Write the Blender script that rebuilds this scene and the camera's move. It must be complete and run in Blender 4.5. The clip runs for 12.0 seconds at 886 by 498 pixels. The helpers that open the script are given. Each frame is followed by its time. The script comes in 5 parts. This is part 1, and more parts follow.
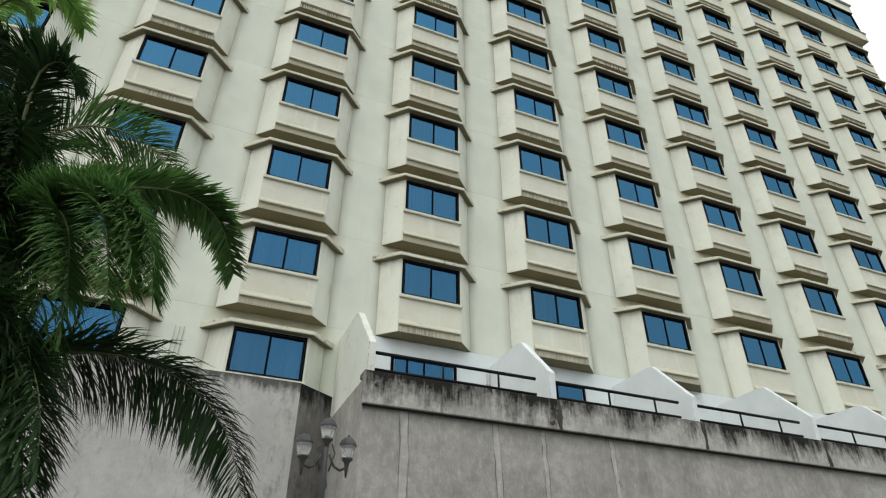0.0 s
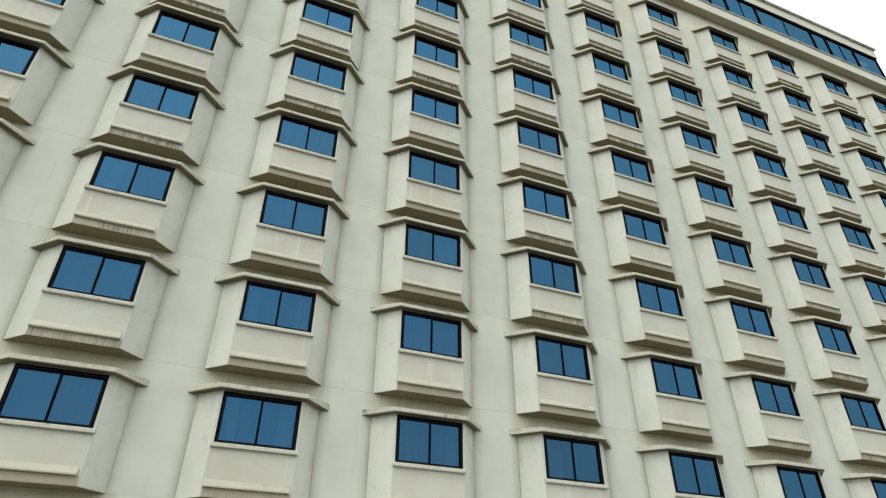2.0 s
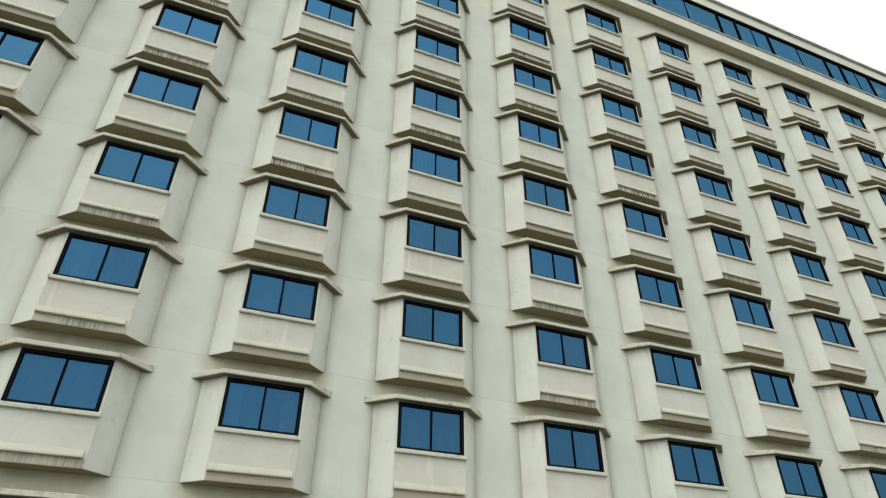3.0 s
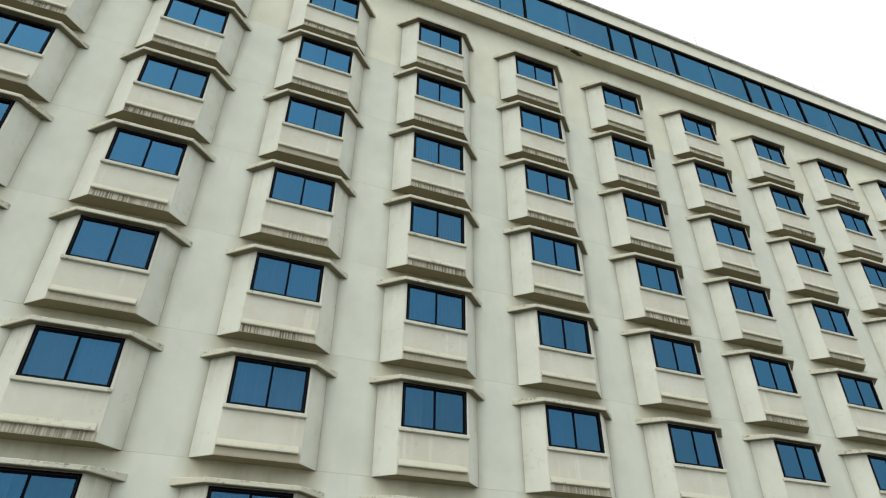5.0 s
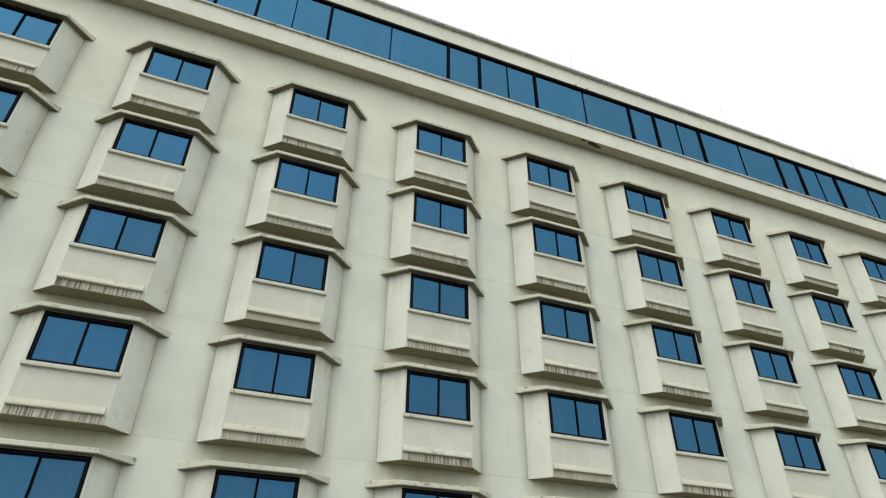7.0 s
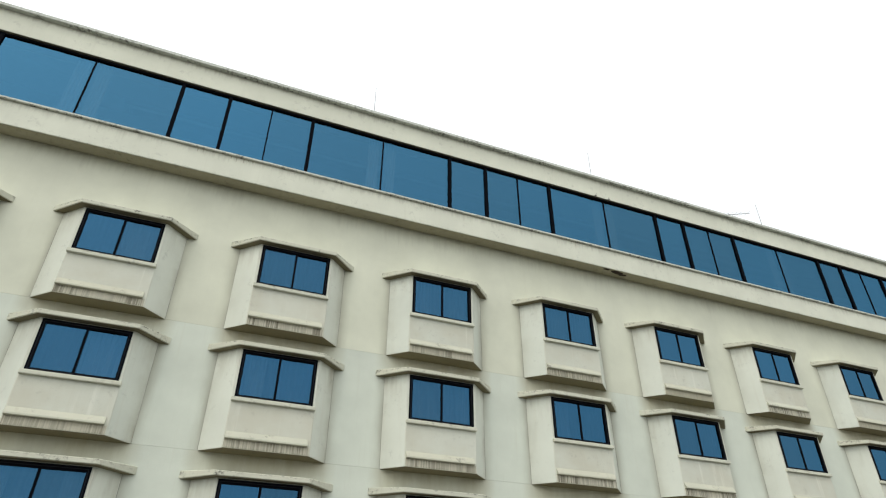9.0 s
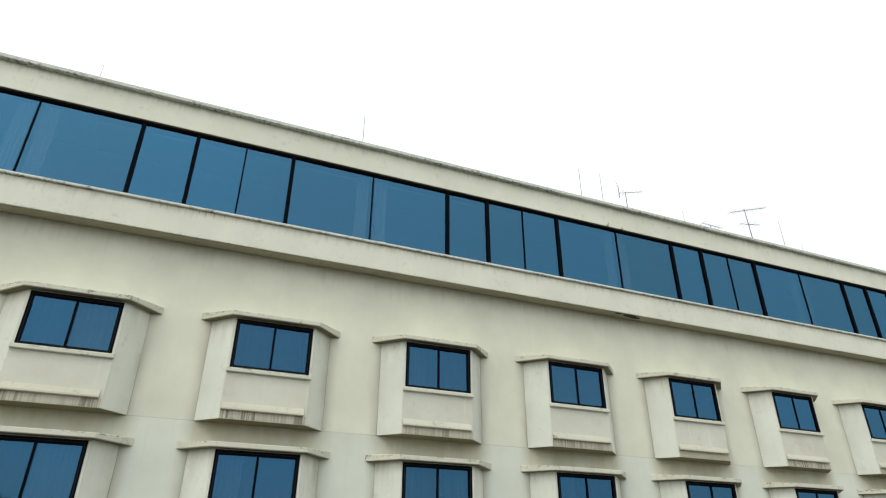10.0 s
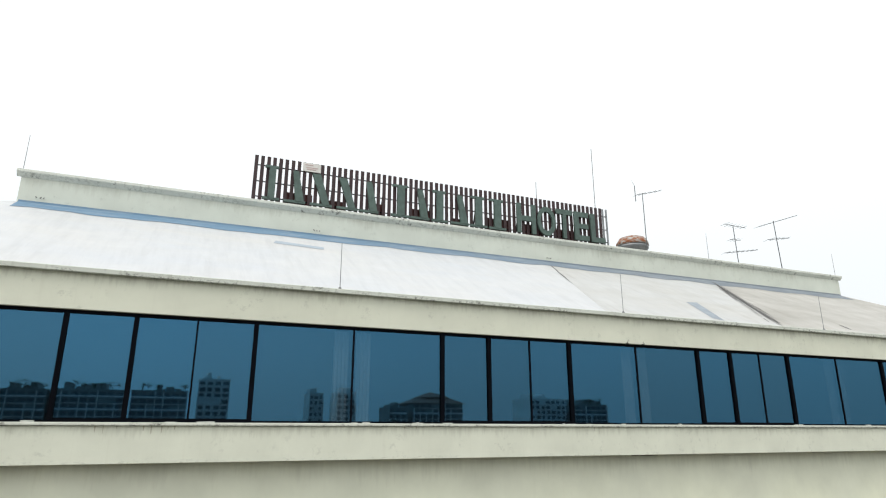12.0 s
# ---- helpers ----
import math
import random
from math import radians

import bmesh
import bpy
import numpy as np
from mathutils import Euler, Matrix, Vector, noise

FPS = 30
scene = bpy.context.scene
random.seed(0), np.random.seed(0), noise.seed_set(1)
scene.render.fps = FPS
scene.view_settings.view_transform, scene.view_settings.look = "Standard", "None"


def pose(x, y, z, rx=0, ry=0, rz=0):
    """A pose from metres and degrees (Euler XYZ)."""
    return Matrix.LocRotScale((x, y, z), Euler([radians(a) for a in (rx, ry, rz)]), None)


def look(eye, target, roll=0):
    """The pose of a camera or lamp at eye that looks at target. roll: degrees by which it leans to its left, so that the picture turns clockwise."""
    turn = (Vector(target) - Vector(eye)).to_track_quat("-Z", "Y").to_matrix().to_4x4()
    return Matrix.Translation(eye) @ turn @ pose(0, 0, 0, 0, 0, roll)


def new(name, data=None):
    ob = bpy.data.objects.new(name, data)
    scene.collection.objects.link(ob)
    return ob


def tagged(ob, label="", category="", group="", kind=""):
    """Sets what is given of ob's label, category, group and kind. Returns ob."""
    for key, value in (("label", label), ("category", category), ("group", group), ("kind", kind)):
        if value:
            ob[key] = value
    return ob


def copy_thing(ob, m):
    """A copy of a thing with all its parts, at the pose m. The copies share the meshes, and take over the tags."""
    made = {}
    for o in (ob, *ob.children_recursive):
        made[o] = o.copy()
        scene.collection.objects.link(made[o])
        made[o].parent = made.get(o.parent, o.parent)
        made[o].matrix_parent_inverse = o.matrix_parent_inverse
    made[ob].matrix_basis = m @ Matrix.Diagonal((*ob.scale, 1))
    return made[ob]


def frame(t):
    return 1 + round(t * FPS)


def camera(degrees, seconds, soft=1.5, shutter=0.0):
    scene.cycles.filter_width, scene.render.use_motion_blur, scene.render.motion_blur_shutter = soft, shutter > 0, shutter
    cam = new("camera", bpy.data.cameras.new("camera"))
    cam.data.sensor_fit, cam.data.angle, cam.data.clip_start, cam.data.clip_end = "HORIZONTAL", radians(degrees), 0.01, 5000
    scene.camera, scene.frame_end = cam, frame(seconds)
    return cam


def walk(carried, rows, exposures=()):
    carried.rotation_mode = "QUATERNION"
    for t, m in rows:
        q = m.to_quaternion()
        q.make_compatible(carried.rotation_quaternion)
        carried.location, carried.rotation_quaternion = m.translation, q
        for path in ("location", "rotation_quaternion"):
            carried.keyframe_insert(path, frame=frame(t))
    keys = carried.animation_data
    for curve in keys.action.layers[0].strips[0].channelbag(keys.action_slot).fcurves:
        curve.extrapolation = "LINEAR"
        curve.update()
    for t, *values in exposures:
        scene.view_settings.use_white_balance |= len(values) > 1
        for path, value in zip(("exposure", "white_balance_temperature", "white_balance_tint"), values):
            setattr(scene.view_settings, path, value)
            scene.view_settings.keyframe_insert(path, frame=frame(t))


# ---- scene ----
cam = camera(71.16, 12.0, soft=1.15)
# seconds, eye x y z (metres), yaw, pitch, roll (degrees)
ROWS = [
    (0.0, 3.800, -14.734, 2.999, -22.345, 33.265, -0.254),
    (0.5, 3.765, -14.819, 4.146, -22.336, 32.970, -0.204),
    (1.0, 3.743, -14.850, 5.252, -22.329, 33.003, -0.204),
    (1.5, 3.745, -14.857, 6.402, -22.324, 33.132, -0.243),
    (2.0, 3.741, -14.835, 7.612, -22.309, 33.327, -0.315),
    (2.5, 3.741, -14.810, 8.935, -22.298, 33.397, -0.366),
    (3.0, 3.732, -14.779, 10.259, -22.309, 33.433, -0.344),
    (5.0, 3.708, -14.759, 15.683, -22.162, 33.596, -0.456),
    (5.5, 3.716, -14.734, 17.160, -22.142, 33.525, -0.472),
    (6.0, 3.700, -14.715, 18.554, -22.106, 33.608, -0.478),
    (6.5, 3.675, -14.709, 19.967, -22.097, 33.637, -0.460),
    (8.5, 3.458, -14.646, 25.824, -22.424, 33.540, -0.159),
    (9.0, 3.440, -14.639, 27.699, -22.475, 32.889, -0.207),
    (9.5, 3.466, -14.624, 29.563, -22.513, 30.269, -0.258),
    (10.0, 3.503, -14.662, 31.448, -22.527, 27.499, -0.245),
    (10.5, 3.525, -14.690, 33.364, -22.501, 24.874, -0.212),
    (11.0, 3.558, -14.716, 35.344, -22.446, 22.145, -0.163),
    (11.5, 3.606, -14.742, 37.300, -22.357, 19.454, -0.114),
    (12.0, 3.640, -14.822, 39.364, -22.257, 16.278, -0.037),
]
walk(cam, [(t, pose(x, y, z, 90 + pitch, roll, yaw)) for t, x, y, z, yaw, pitch, roll in ROWS])
# ==== light ====
SUN_ELEV, SUN_AZ = 52.0, 235.0          # degrees; azimuth counted from +y towards +x
world = bpy.data.worlds.new("overcast_sky")
scene.world = world
world.use_nodes = True
wn, wl = world.node_tree.nodes, world.node_tree.links
sky = wn.new("ShaderNodeTexSky")
sky.sky_type, sky.sun_disc = "NISHITA", False
sky.sun_elevation, sky.sun_rotation = radians(SUN_ELEV), radians(SUN_AZ)
sky.air_density, sky.dust_density, sky.ozone_density = 1.0, 4.0, 1.0
scale_sky = wn.new("ShaderNodeMix")
scale_sky.data_type, scale_sky.blend_type = "RGBA", "MULTIPLY"
scale_sky.inputs[0].default_value = 1.0
scale_sky.inputs[7].default_value = (0.10, 0.10, 0.10, 1)
cloud = wn.new("ShaderNodeMix")
cloud.data_type = "RGBA"
cloud.inputs[0].default_value = 0.80
cloud.inputs[7].default_value = (0.97, 1.0, 0.99, 1)
wl.new(sky.outputs[0], scale_sky.inputs[6])
wl.new(scale_sky.outputs[2], cloud.inputs[6])
# an overcast sky: hazy and dim at the horizon, a bright cloud deck from 20 degrees upwards
where, height, grade, graded = wn.new("ShaderNodeTexCoord"), wn.new("ShaderNodeSeparateXYZ"), wn.new("ShaderNodeValToRGB"), wn.new("ShaderNodeMix")
graded.data_type, graded.blend_type = "RGBA", "MULTIPLY"
graded.inputs[0].default_value = 1.0
band = grade.color_ramp
band.interpolation = "EASE"
band.elements[0].position, band.elements[1].position = 0.0, 1.0
for e, v in ((band.elements[0], 0.64), (band.elements[1], 1.10), (band.elements.new(0.14), 0.76), (band.elements.new(0.42), 0.87), (band.elements.new(0.72), 0.98)):
    e.color = (v, v, v, 1)
wl.new(where.outputs["Generated"], height.inputs[0])
wl.new(height.outputs[2], grade.inputs["Fac"])
wl.new(cloud.outputs[2], graded.inputs[6])
wl.new(grade.outputs["Color"], graded.inputs[7])
# the deck is brighter on the side of the hidden sun
toward, glow, lit = wn.new("ShaderNodeVectorMath"), wn.new("ShaderNodeMapRange"), wn.new("ShaderNodeVectorMath")
toward.operation, lit.operation = "DOT_PRODUCT", "SCALE"
toward.inputs[1].default_value = (math.sin(radians(SUN_AZ)), math.cos(radians(SUN_AZ)), 0.0)
glow.interpolation_type = "SMOOTHSTEP"
for k, v in enumerate((-0.30, 0.90, 1.08, 1.50)):
    glow.inputs[k + 1].default_value = v
wl.new(where.outputs["Generated"], toward.inputs[0])
wl.new(toward.outputs["Value"], glow.inputs["Value"])
wl.new(graded.outputs[2], lit.inputs[0])
wl.new(glow.outputs["Result"], lit.inputs["Scale"])
wl.new(lit.outputs[0], wn["Background"].inputs[0])
wn["Background"].inputs[1].default_value = 1.39

sun_data = bpy.data.lights.new("sun", "SUN")
sun_data.energy, sun_data.angle, sun_data.color = 0.50, radians(22), (1.0, 0.98, 0.92)
sun = new("sun", sun_data)
az, el = radians(SUN_AZ), radians(SUN_ELEV)
sun.matrix_world = look((0, 0, 80), (-math.sin(az) * math.cos(el), -math.cos(az) * math.cos(el), 80 - math.sin(el)))


# ==== materials ====
def nodes_of(name):
    m = bpy.data.materials.new(name)
    m.use_nodes = True
    n, l = m.node_tree.nodes, m.node_tree.links
    return m, n, l, n["Principled BSDF"]


def coords(n, l, scale=(1, 1, 1), shift=True):
    """Object coordinates, moved by a different amount on every object, and stretched."""
    tc, mp = n.new("ShaderNodeTexCoord"), n.new("ShaderNodeMapping")
    mp.inputs["Scale"].default_value = scale
    l.new(tc.outputs["Object"], mp.inputs["Vector"])
    if shift:
        oi, mu = n.new("ShaderNodeObjectInfo"), n.new("ShaderNodeMath")
        mu.operation = "MULTIPLY"
        mu.inputs[1].default_value = 37.0
        l.new(oi.outputs["Random"], mu.inputs[0])
        cb = n.new("ShaderNodeCombineXYZ")
        for k in range(3):
            l.new(mu.outputs[0], cb.inputs[k])
        l.new(cb.outputs[0], mp.inputs["Location"])
    return mp.outputs["Vector"]


def noise_tex(n, l, vec, scale, detail=4.0, rough=0.55):
    t = n.new("ShaderNodeTexNoise")
    t.inputs["Scale"].default_value, t.inputs["Detail"].default_value = scale, detail
    t.inputs["Roughness"].default_value = rough
    l.new(vec, t.inputs["Vector"])
    return t.outputs["Fac"]


def ramp(n, l, fac, lo, hi, a=0.0, b=1.0):
    r = n.new("ShaderNodeMapRange")
    r.inputs["From Min"].default_value, r.inputs["From Max"].default_value = lo, hi
    r.inputs["To Min"].default_value, r.inputs["To Max"].default_value = a, b
    l.new(fac, r.inputs["Value"])
    return r.outputs["Result"]


def times_of(n, l, a, b):
    m = n.new("ShaderNodeMath")
    m.operation = "MULTIPLY"
    l.new(a, m.inputs[0])
    if isinstance(b, float):
        m.inputs[1].default_value = b
    else:
        l.new(b, m.inputs[1])
    return m.outputs[0]


def blend(n, l, fac, a, b):
    """Mix of two colours, each a tuple or a socket."""
    m = n.new("ShaderNodeMix")
    m.data_type = "RGBA"
    l.new(fac, m.inputs[0])
    for sock, v in ((m.inputs[6], a), (m.inputs[7], b)):
        if isinstance(v, tuple):
            sock.default_value = (*v, 1)
        else:
            l.new(v, sock)
    return m.outputs[2]


def bump(n, l, height, strength, dist, bsdf):
    b = n.new("ShaderNodeBump")
    b.inputs["Strength"].default_value, b.inputs["Distance"].default_value = strength, dist
    l.new(height, b.inputs["Height"])
    l.new(b.outputs[0], bsdf.inputs["Normal"])


def math_of(n, l, kind, a, b, c=None):
    """A math node on sockets or numbers."""
    m = n.new("ShaderNodeMath")
    m.operation = kind
    for k, v in enumerate((a, b, c)):
        if v is None:
            continue
        if isinstance(v, (int, float)):
            m.inputs[k].default_value = v
        else:
            l.new(v, m.inputs[k])
    return m.outputs[0]


def bay_dirt_shade(n, l, col, under_bay=True):
    """Rain dirt and painted shade on the facade: soft runs from each hood's ends, darker towards the bay's joints, and
    a dark grimy strip below the bay.
    """
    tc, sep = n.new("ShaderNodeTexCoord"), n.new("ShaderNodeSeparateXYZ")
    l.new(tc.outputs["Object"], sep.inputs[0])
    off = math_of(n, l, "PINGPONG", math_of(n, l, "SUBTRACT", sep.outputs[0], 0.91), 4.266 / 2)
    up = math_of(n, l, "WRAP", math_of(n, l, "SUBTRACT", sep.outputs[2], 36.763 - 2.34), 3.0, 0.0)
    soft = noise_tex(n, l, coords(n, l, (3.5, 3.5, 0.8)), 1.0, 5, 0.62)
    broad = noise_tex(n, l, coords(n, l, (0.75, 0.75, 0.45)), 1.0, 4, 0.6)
    # the corner's shade is painted in together with the dirt
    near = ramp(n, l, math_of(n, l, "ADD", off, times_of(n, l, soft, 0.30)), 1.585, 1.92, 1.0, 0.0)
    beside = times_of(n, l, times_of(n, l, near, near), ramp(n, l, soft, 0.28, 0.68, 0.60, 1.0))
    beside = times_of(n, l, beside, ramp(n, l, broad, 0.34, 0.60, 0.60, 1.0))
    if not under_bay:
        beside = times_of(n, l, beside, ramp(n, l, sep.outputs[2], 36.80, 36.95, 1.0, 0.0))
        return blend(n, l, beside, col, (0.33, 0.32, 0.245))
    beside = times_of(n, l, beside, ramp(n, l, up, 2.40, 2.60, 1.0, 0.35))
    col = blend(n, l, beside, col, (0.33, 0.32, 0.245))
    # shade below the bay, put into the colour with the grime
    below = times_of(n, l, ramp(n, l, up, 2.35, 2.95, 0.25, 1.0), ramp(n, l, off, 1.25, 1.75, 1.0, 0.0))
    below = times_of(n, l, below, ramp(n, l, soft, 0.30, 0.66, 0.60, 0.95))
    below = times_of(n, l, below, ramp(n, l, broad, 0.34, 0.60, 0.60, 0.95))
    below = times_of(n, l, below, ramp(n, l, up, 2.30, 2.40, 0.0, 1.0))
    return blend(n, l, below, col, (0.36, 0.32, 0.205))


def hood_dirt_shade(n, l, col):
    return bay_dirt_shade(n, l, col, False)


def cheek_dirt_shade(n, l, col):
    """Rain dirt and painted shade on a bay: soft runs on the cheeks towards their joint, a dusty darkened panel under
    the sill.
    """
    tc, sep = n.new("ShaderNodeTexCoord"), n.new("ShaderNodeSeparateXYZ")
    l.new(tc.outputs["Object"], sep.inputs[0])
    soft = noise_tex(n, l, coords(n, l, (4.0, 4.0, 0.8)), 1.0, 5, 0.62)
    broad = noise_tex(n, l, coords(n, l, (0.8, 0.8, 0.9)), 1.0, 4, 0.6)
    near = ramp(n, l, sep.outputs[1], 0.12, 0.50, 0.0, 1.0)
    cheek = times_of(n, l, times_of(n, l, near, near), ramp(n, l, soft, 0.30, 0.68, 0.45, 1.0))
    cheek = times_of(n, l, cheek, ramp(n, l, broad, 0.36, 0.62, 0.25, 0.95))
    cheek = times_of(n, l, cheek, ramp(n, l, sep.outputs[0], -0.3, 0.9, 0.55, 1.0))     # the cheek away from the sun is painted darker
    col = blend(n, l, cheek, col, (0.38, 0.365, 0.28))
    # darkening under the hood, dirt and shade in one colour
    high = times_of(n, l, ramp(n, l, sep.outputs[2], -0.75, 0.0, 0.0, 0.75), ramp(n, l, soft, 0.44, 0.68, 0.0, 0.8))
    col = blend(n, l, high, col, (0.42, 0.40, 0.31))
    front = ramp(n, l, sep.outputs[1], 0.0, 0.03, 1.0, 0.0)
    panel = times_of(n, l, times_of(n, l, front, ramp(n, l, sep.outputs[2], -1.40, -1.28, 1.0, 0.4)), ramp(n, l, broad, 0.36, 0.64, 0.22, 0.62))
    col = blend(n, l, panel, col, (0.54, 0.51, 0.395))
    # pale washes where water drips from the sill
    wash = ramp(n, l, noise_tex(n, l, coords(n, l, (5.0, 5.0, 0.25)), 1.0, 3, 0.5), 0.62, 0.70, 0.0, 0.32)
    return blend(n, l, times_of(n, l, wash, front), col, (0.80, 0.80, 0.70))


def plaster(name, base, stain, streak=0.25, speck=0.0, tint=None, rough=0.8, run=None, dirt=None, edge=None):
    """Painted render: cloudy unevenness, faint runs, fine grain, black specks, and rain stains that start
    at a local height: run is that height, their length and strength. dirt: further runs and painted shade of its own.
    edge: local heights between which black mould grows thicker."""
    m, n, l, p = nodes_of(name)
    base = (base[0] * 0.90, base[1] * 0.922, base[2] * 0.925)       # every base a little darker, red most
    v = coords(n, l)
    cloudy = ramp(n, l, noise_tex(n, l, v, 0.9, 5), 0.3, 0.75)
    dark = tuple(c * 0.86 for c in base)
    col = blend(n, l, cloudy, base, dark)
    runs = ramp(n, l, noise_tex(n, l, coords(n, l, (7.0, 7.0, 0.35)), 1.0, 5, 0.65), 0.56, 0.80, 0.0, streak)
    col = blend(n, l, runs, col, stain)
    if tint:
        oi = n.new("ShaderNodeObjectInfo")
        col = blend(n, l, times_of(n, l, oi.outputs["Random"], 0.35), col, tint)
    if dirt:
        col = dirt(n, l, col)
    if edge:
        sep, tc = n.new("ShaderNodeSeparateXYZ"), n.new("ShaderNodeTexCoord")
        l.new(tc.outputs["Object"], sep.inputs[0])
        spots = ramp(n, l, noise_tex(n, l, coords(n, l, (1.0, 1.0, 2.0)), 9.0, 7, 0.78), 0.50, 0.60)
        spots = times_of(n, l, spots, ramp(n, l, noise_tex(n, l, coords(n, l), 1.3, 3), 0.44, 0.58, 0.0, 0.9))
        col = blend(n, l, times_of(n, l, spots, ramp(n, l, sep.outputs[2], *edge)), col, (0.085, 0.08, 0.066))
    if speck:
        sp = ramp(n, l, noise_tex(n, l, coords(n, l, (1.0, 1.0, 1.0)), 6.0, 6, 0.75), 0.54, 0.64, 0.0, speck)
        sp = times_of(n, l, sp, ramp(n, l, noise_tex(n, l, coords(n, l, (1.0, 1.0, 1.0)), 1.7, 3), 0.48, 0.62))
        col = blend(n, l, sp, col, (0.07, 0.065, 0.055))
    if run:
        top, length, strength = run
        sep, tc = n.new("ShaderNodeSeparateXYZ"), n.new("ShaderNodeTexCoord")
        l.new(tc.outputs["Object"], sep.inputs[0])
        total = ramp(n, l, sep.outputs[2], top - length, top, 0.0, 0.42)
        for q, k in ((noise_tex(n, l, coords(n, l, (9.0, 9.0, 0.7)), 1.0, 7, 0.7), 0.80), (noise_tex(n, l, coords(n, l, (0.9, 0.9, 0.3)), 1.0, 6, 0.65), 0.75)):
            add = n.new("ShaderNodeMath")
            add.operation = "ADD"
            l.new(total, add.inputs[0])
            l.new(times_of(n, l, q, k), add.inputs[1])
            total = add.outputs[0]
        below = n.new("ShaderNodeMath")
        below.operation = "LESS_THAN"
        l.new(sep.outputs[2], below.inputs[0])
        below.inputs[1].default_value = top
        col = blend(n, l, times_of(n, l, ramp(n, l, total, 1.00, 1.30, 0.0, strength), below.outputs[0]), col, (0.17, 0.145, 0.09))
    l.new(col, p.inputs["Base Color"])
    p.inputs["Roughness"].default_value = rough
    p.inputs["Specular IOR Level"].default_value = 0.3
    bump(n, l, noise_tex(n, l, v, 38.0, 5, 0.6), 0.25, 0.01, p)
    return m


CREAM = (0.762, 0.785, 0.672)
mat_wall = plaster("cream_render", CREAM, (0.50, 0.47, 0.36), 0.22, dirt=bay_dirt_shade)
mat_bay = plaster("cream_bay_render", (0.768, 0.782, 0.680), (0.50, 0.46, 0.34), 0.20, tint=(0.72, 0.722, 0.61), dirt=cheek_dirt_shade, speck=0.14)
mat_trim = plaster("weathered_cream_trim", (0.69, 0.675, 0.545), (0.36, 0.32, 0.23), 0.45, speck=0.75, tint=(0.62, 0.59, 0.455), edge=(0.08, 0.13))
mat_sill = plaster("mouldy_sill_render", (0.71, 0.70, 0.575), (0.34, 0.31, 0.23), 0.40, speck=0.55, tint=(0.63, 0.60, 0.47), edge=(-1.25, -1.20))
mat_ledge = plaster("dusty_ledge_render", (0.62, 0.605, 0.485), (0.32, 0.285, 0.20), 0.45, speck=0.45, tint=(0.50, 0.475, 0.36))
mat_wall_top = plaster("rain_stained_render", (0.802, 0.792, 0.638), (0.50, 0.46, 0.34), 0.09, run=(38.74, 0.9, 0.16), dirt=hood_dirt_shade)
# undersides far darker than the bay: grime plus shade put into the colour
mat_soffit = plaster("grimy_shaded_soffit_render", (0.255, 0.22, 0.132), (0.115, 0.10, 0.055), 0.5, speck=0.25, tint=(0.13, 0.11, 0.07))
mat_soffit_pale = plaster("beige_soffit_render", (0.44, 0.395, 0.28), (0.20, 0.17, 0.11), 0.5, speck=0.35)
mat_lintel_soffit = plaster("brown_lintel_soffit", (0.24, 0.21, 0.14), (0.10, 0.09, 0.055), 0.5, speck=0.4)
mat_lip = plaster("mould_specked_lip", (0.74, 0.74, 0.655), (0.30, 0.29, 0.24), 0.50, speck=0.85, tint=(0.66, 0.65, 0.55), edge=(39.49, 39.45))
mat_cornice = plaster("mouldy_cornice_lip", (0.74, 0.745, 0.66), (0.26, 0.25, 0.20), 0.55, speck=0.85, edge=(42.66, 42.60))
mat_coping_lip = plaster("mouldy_upper_coping", (0.76, 0.765, 0.69), (0.26, 0.26, 0.23), 0.50, speck=0.85, edge=(46.88, 46.83, 0.0, 0.45))
mat_white = plaster("white_paint", (0.79, 0.83, 0.83), (0.50, 0.53, 0.52), 0.10, speck=0.08)
mat_fin = plaster("white_fin_paint", (0.77, 0.785, 0.70), (0.30, 0.31, 0.28), 0.28, speck=0.30)
mat_band = plaster("parapet_render", (0.825, 0.815, 0.675), (0.50, 0.48, 0.38), 0.16, speck=0.16, run=(39.45, 0.42, 0.28), edge=(38.80, 38.69, 0.0, 0.40))
mat_lintel = plaster("lintel_render", (0.825, 0.812, 0.665), (0.46, 0.44, 0.34), 0.18, speck=0.16, run=(42.60, 0.38, 0.34))
mat_upper = plaster("upper_parapet_render", (0.735, 0.75, 0.66), (0.50, 0.48, 0.38), 0.14, speck=0.15, run=(46.72, 0.50, 0.25))


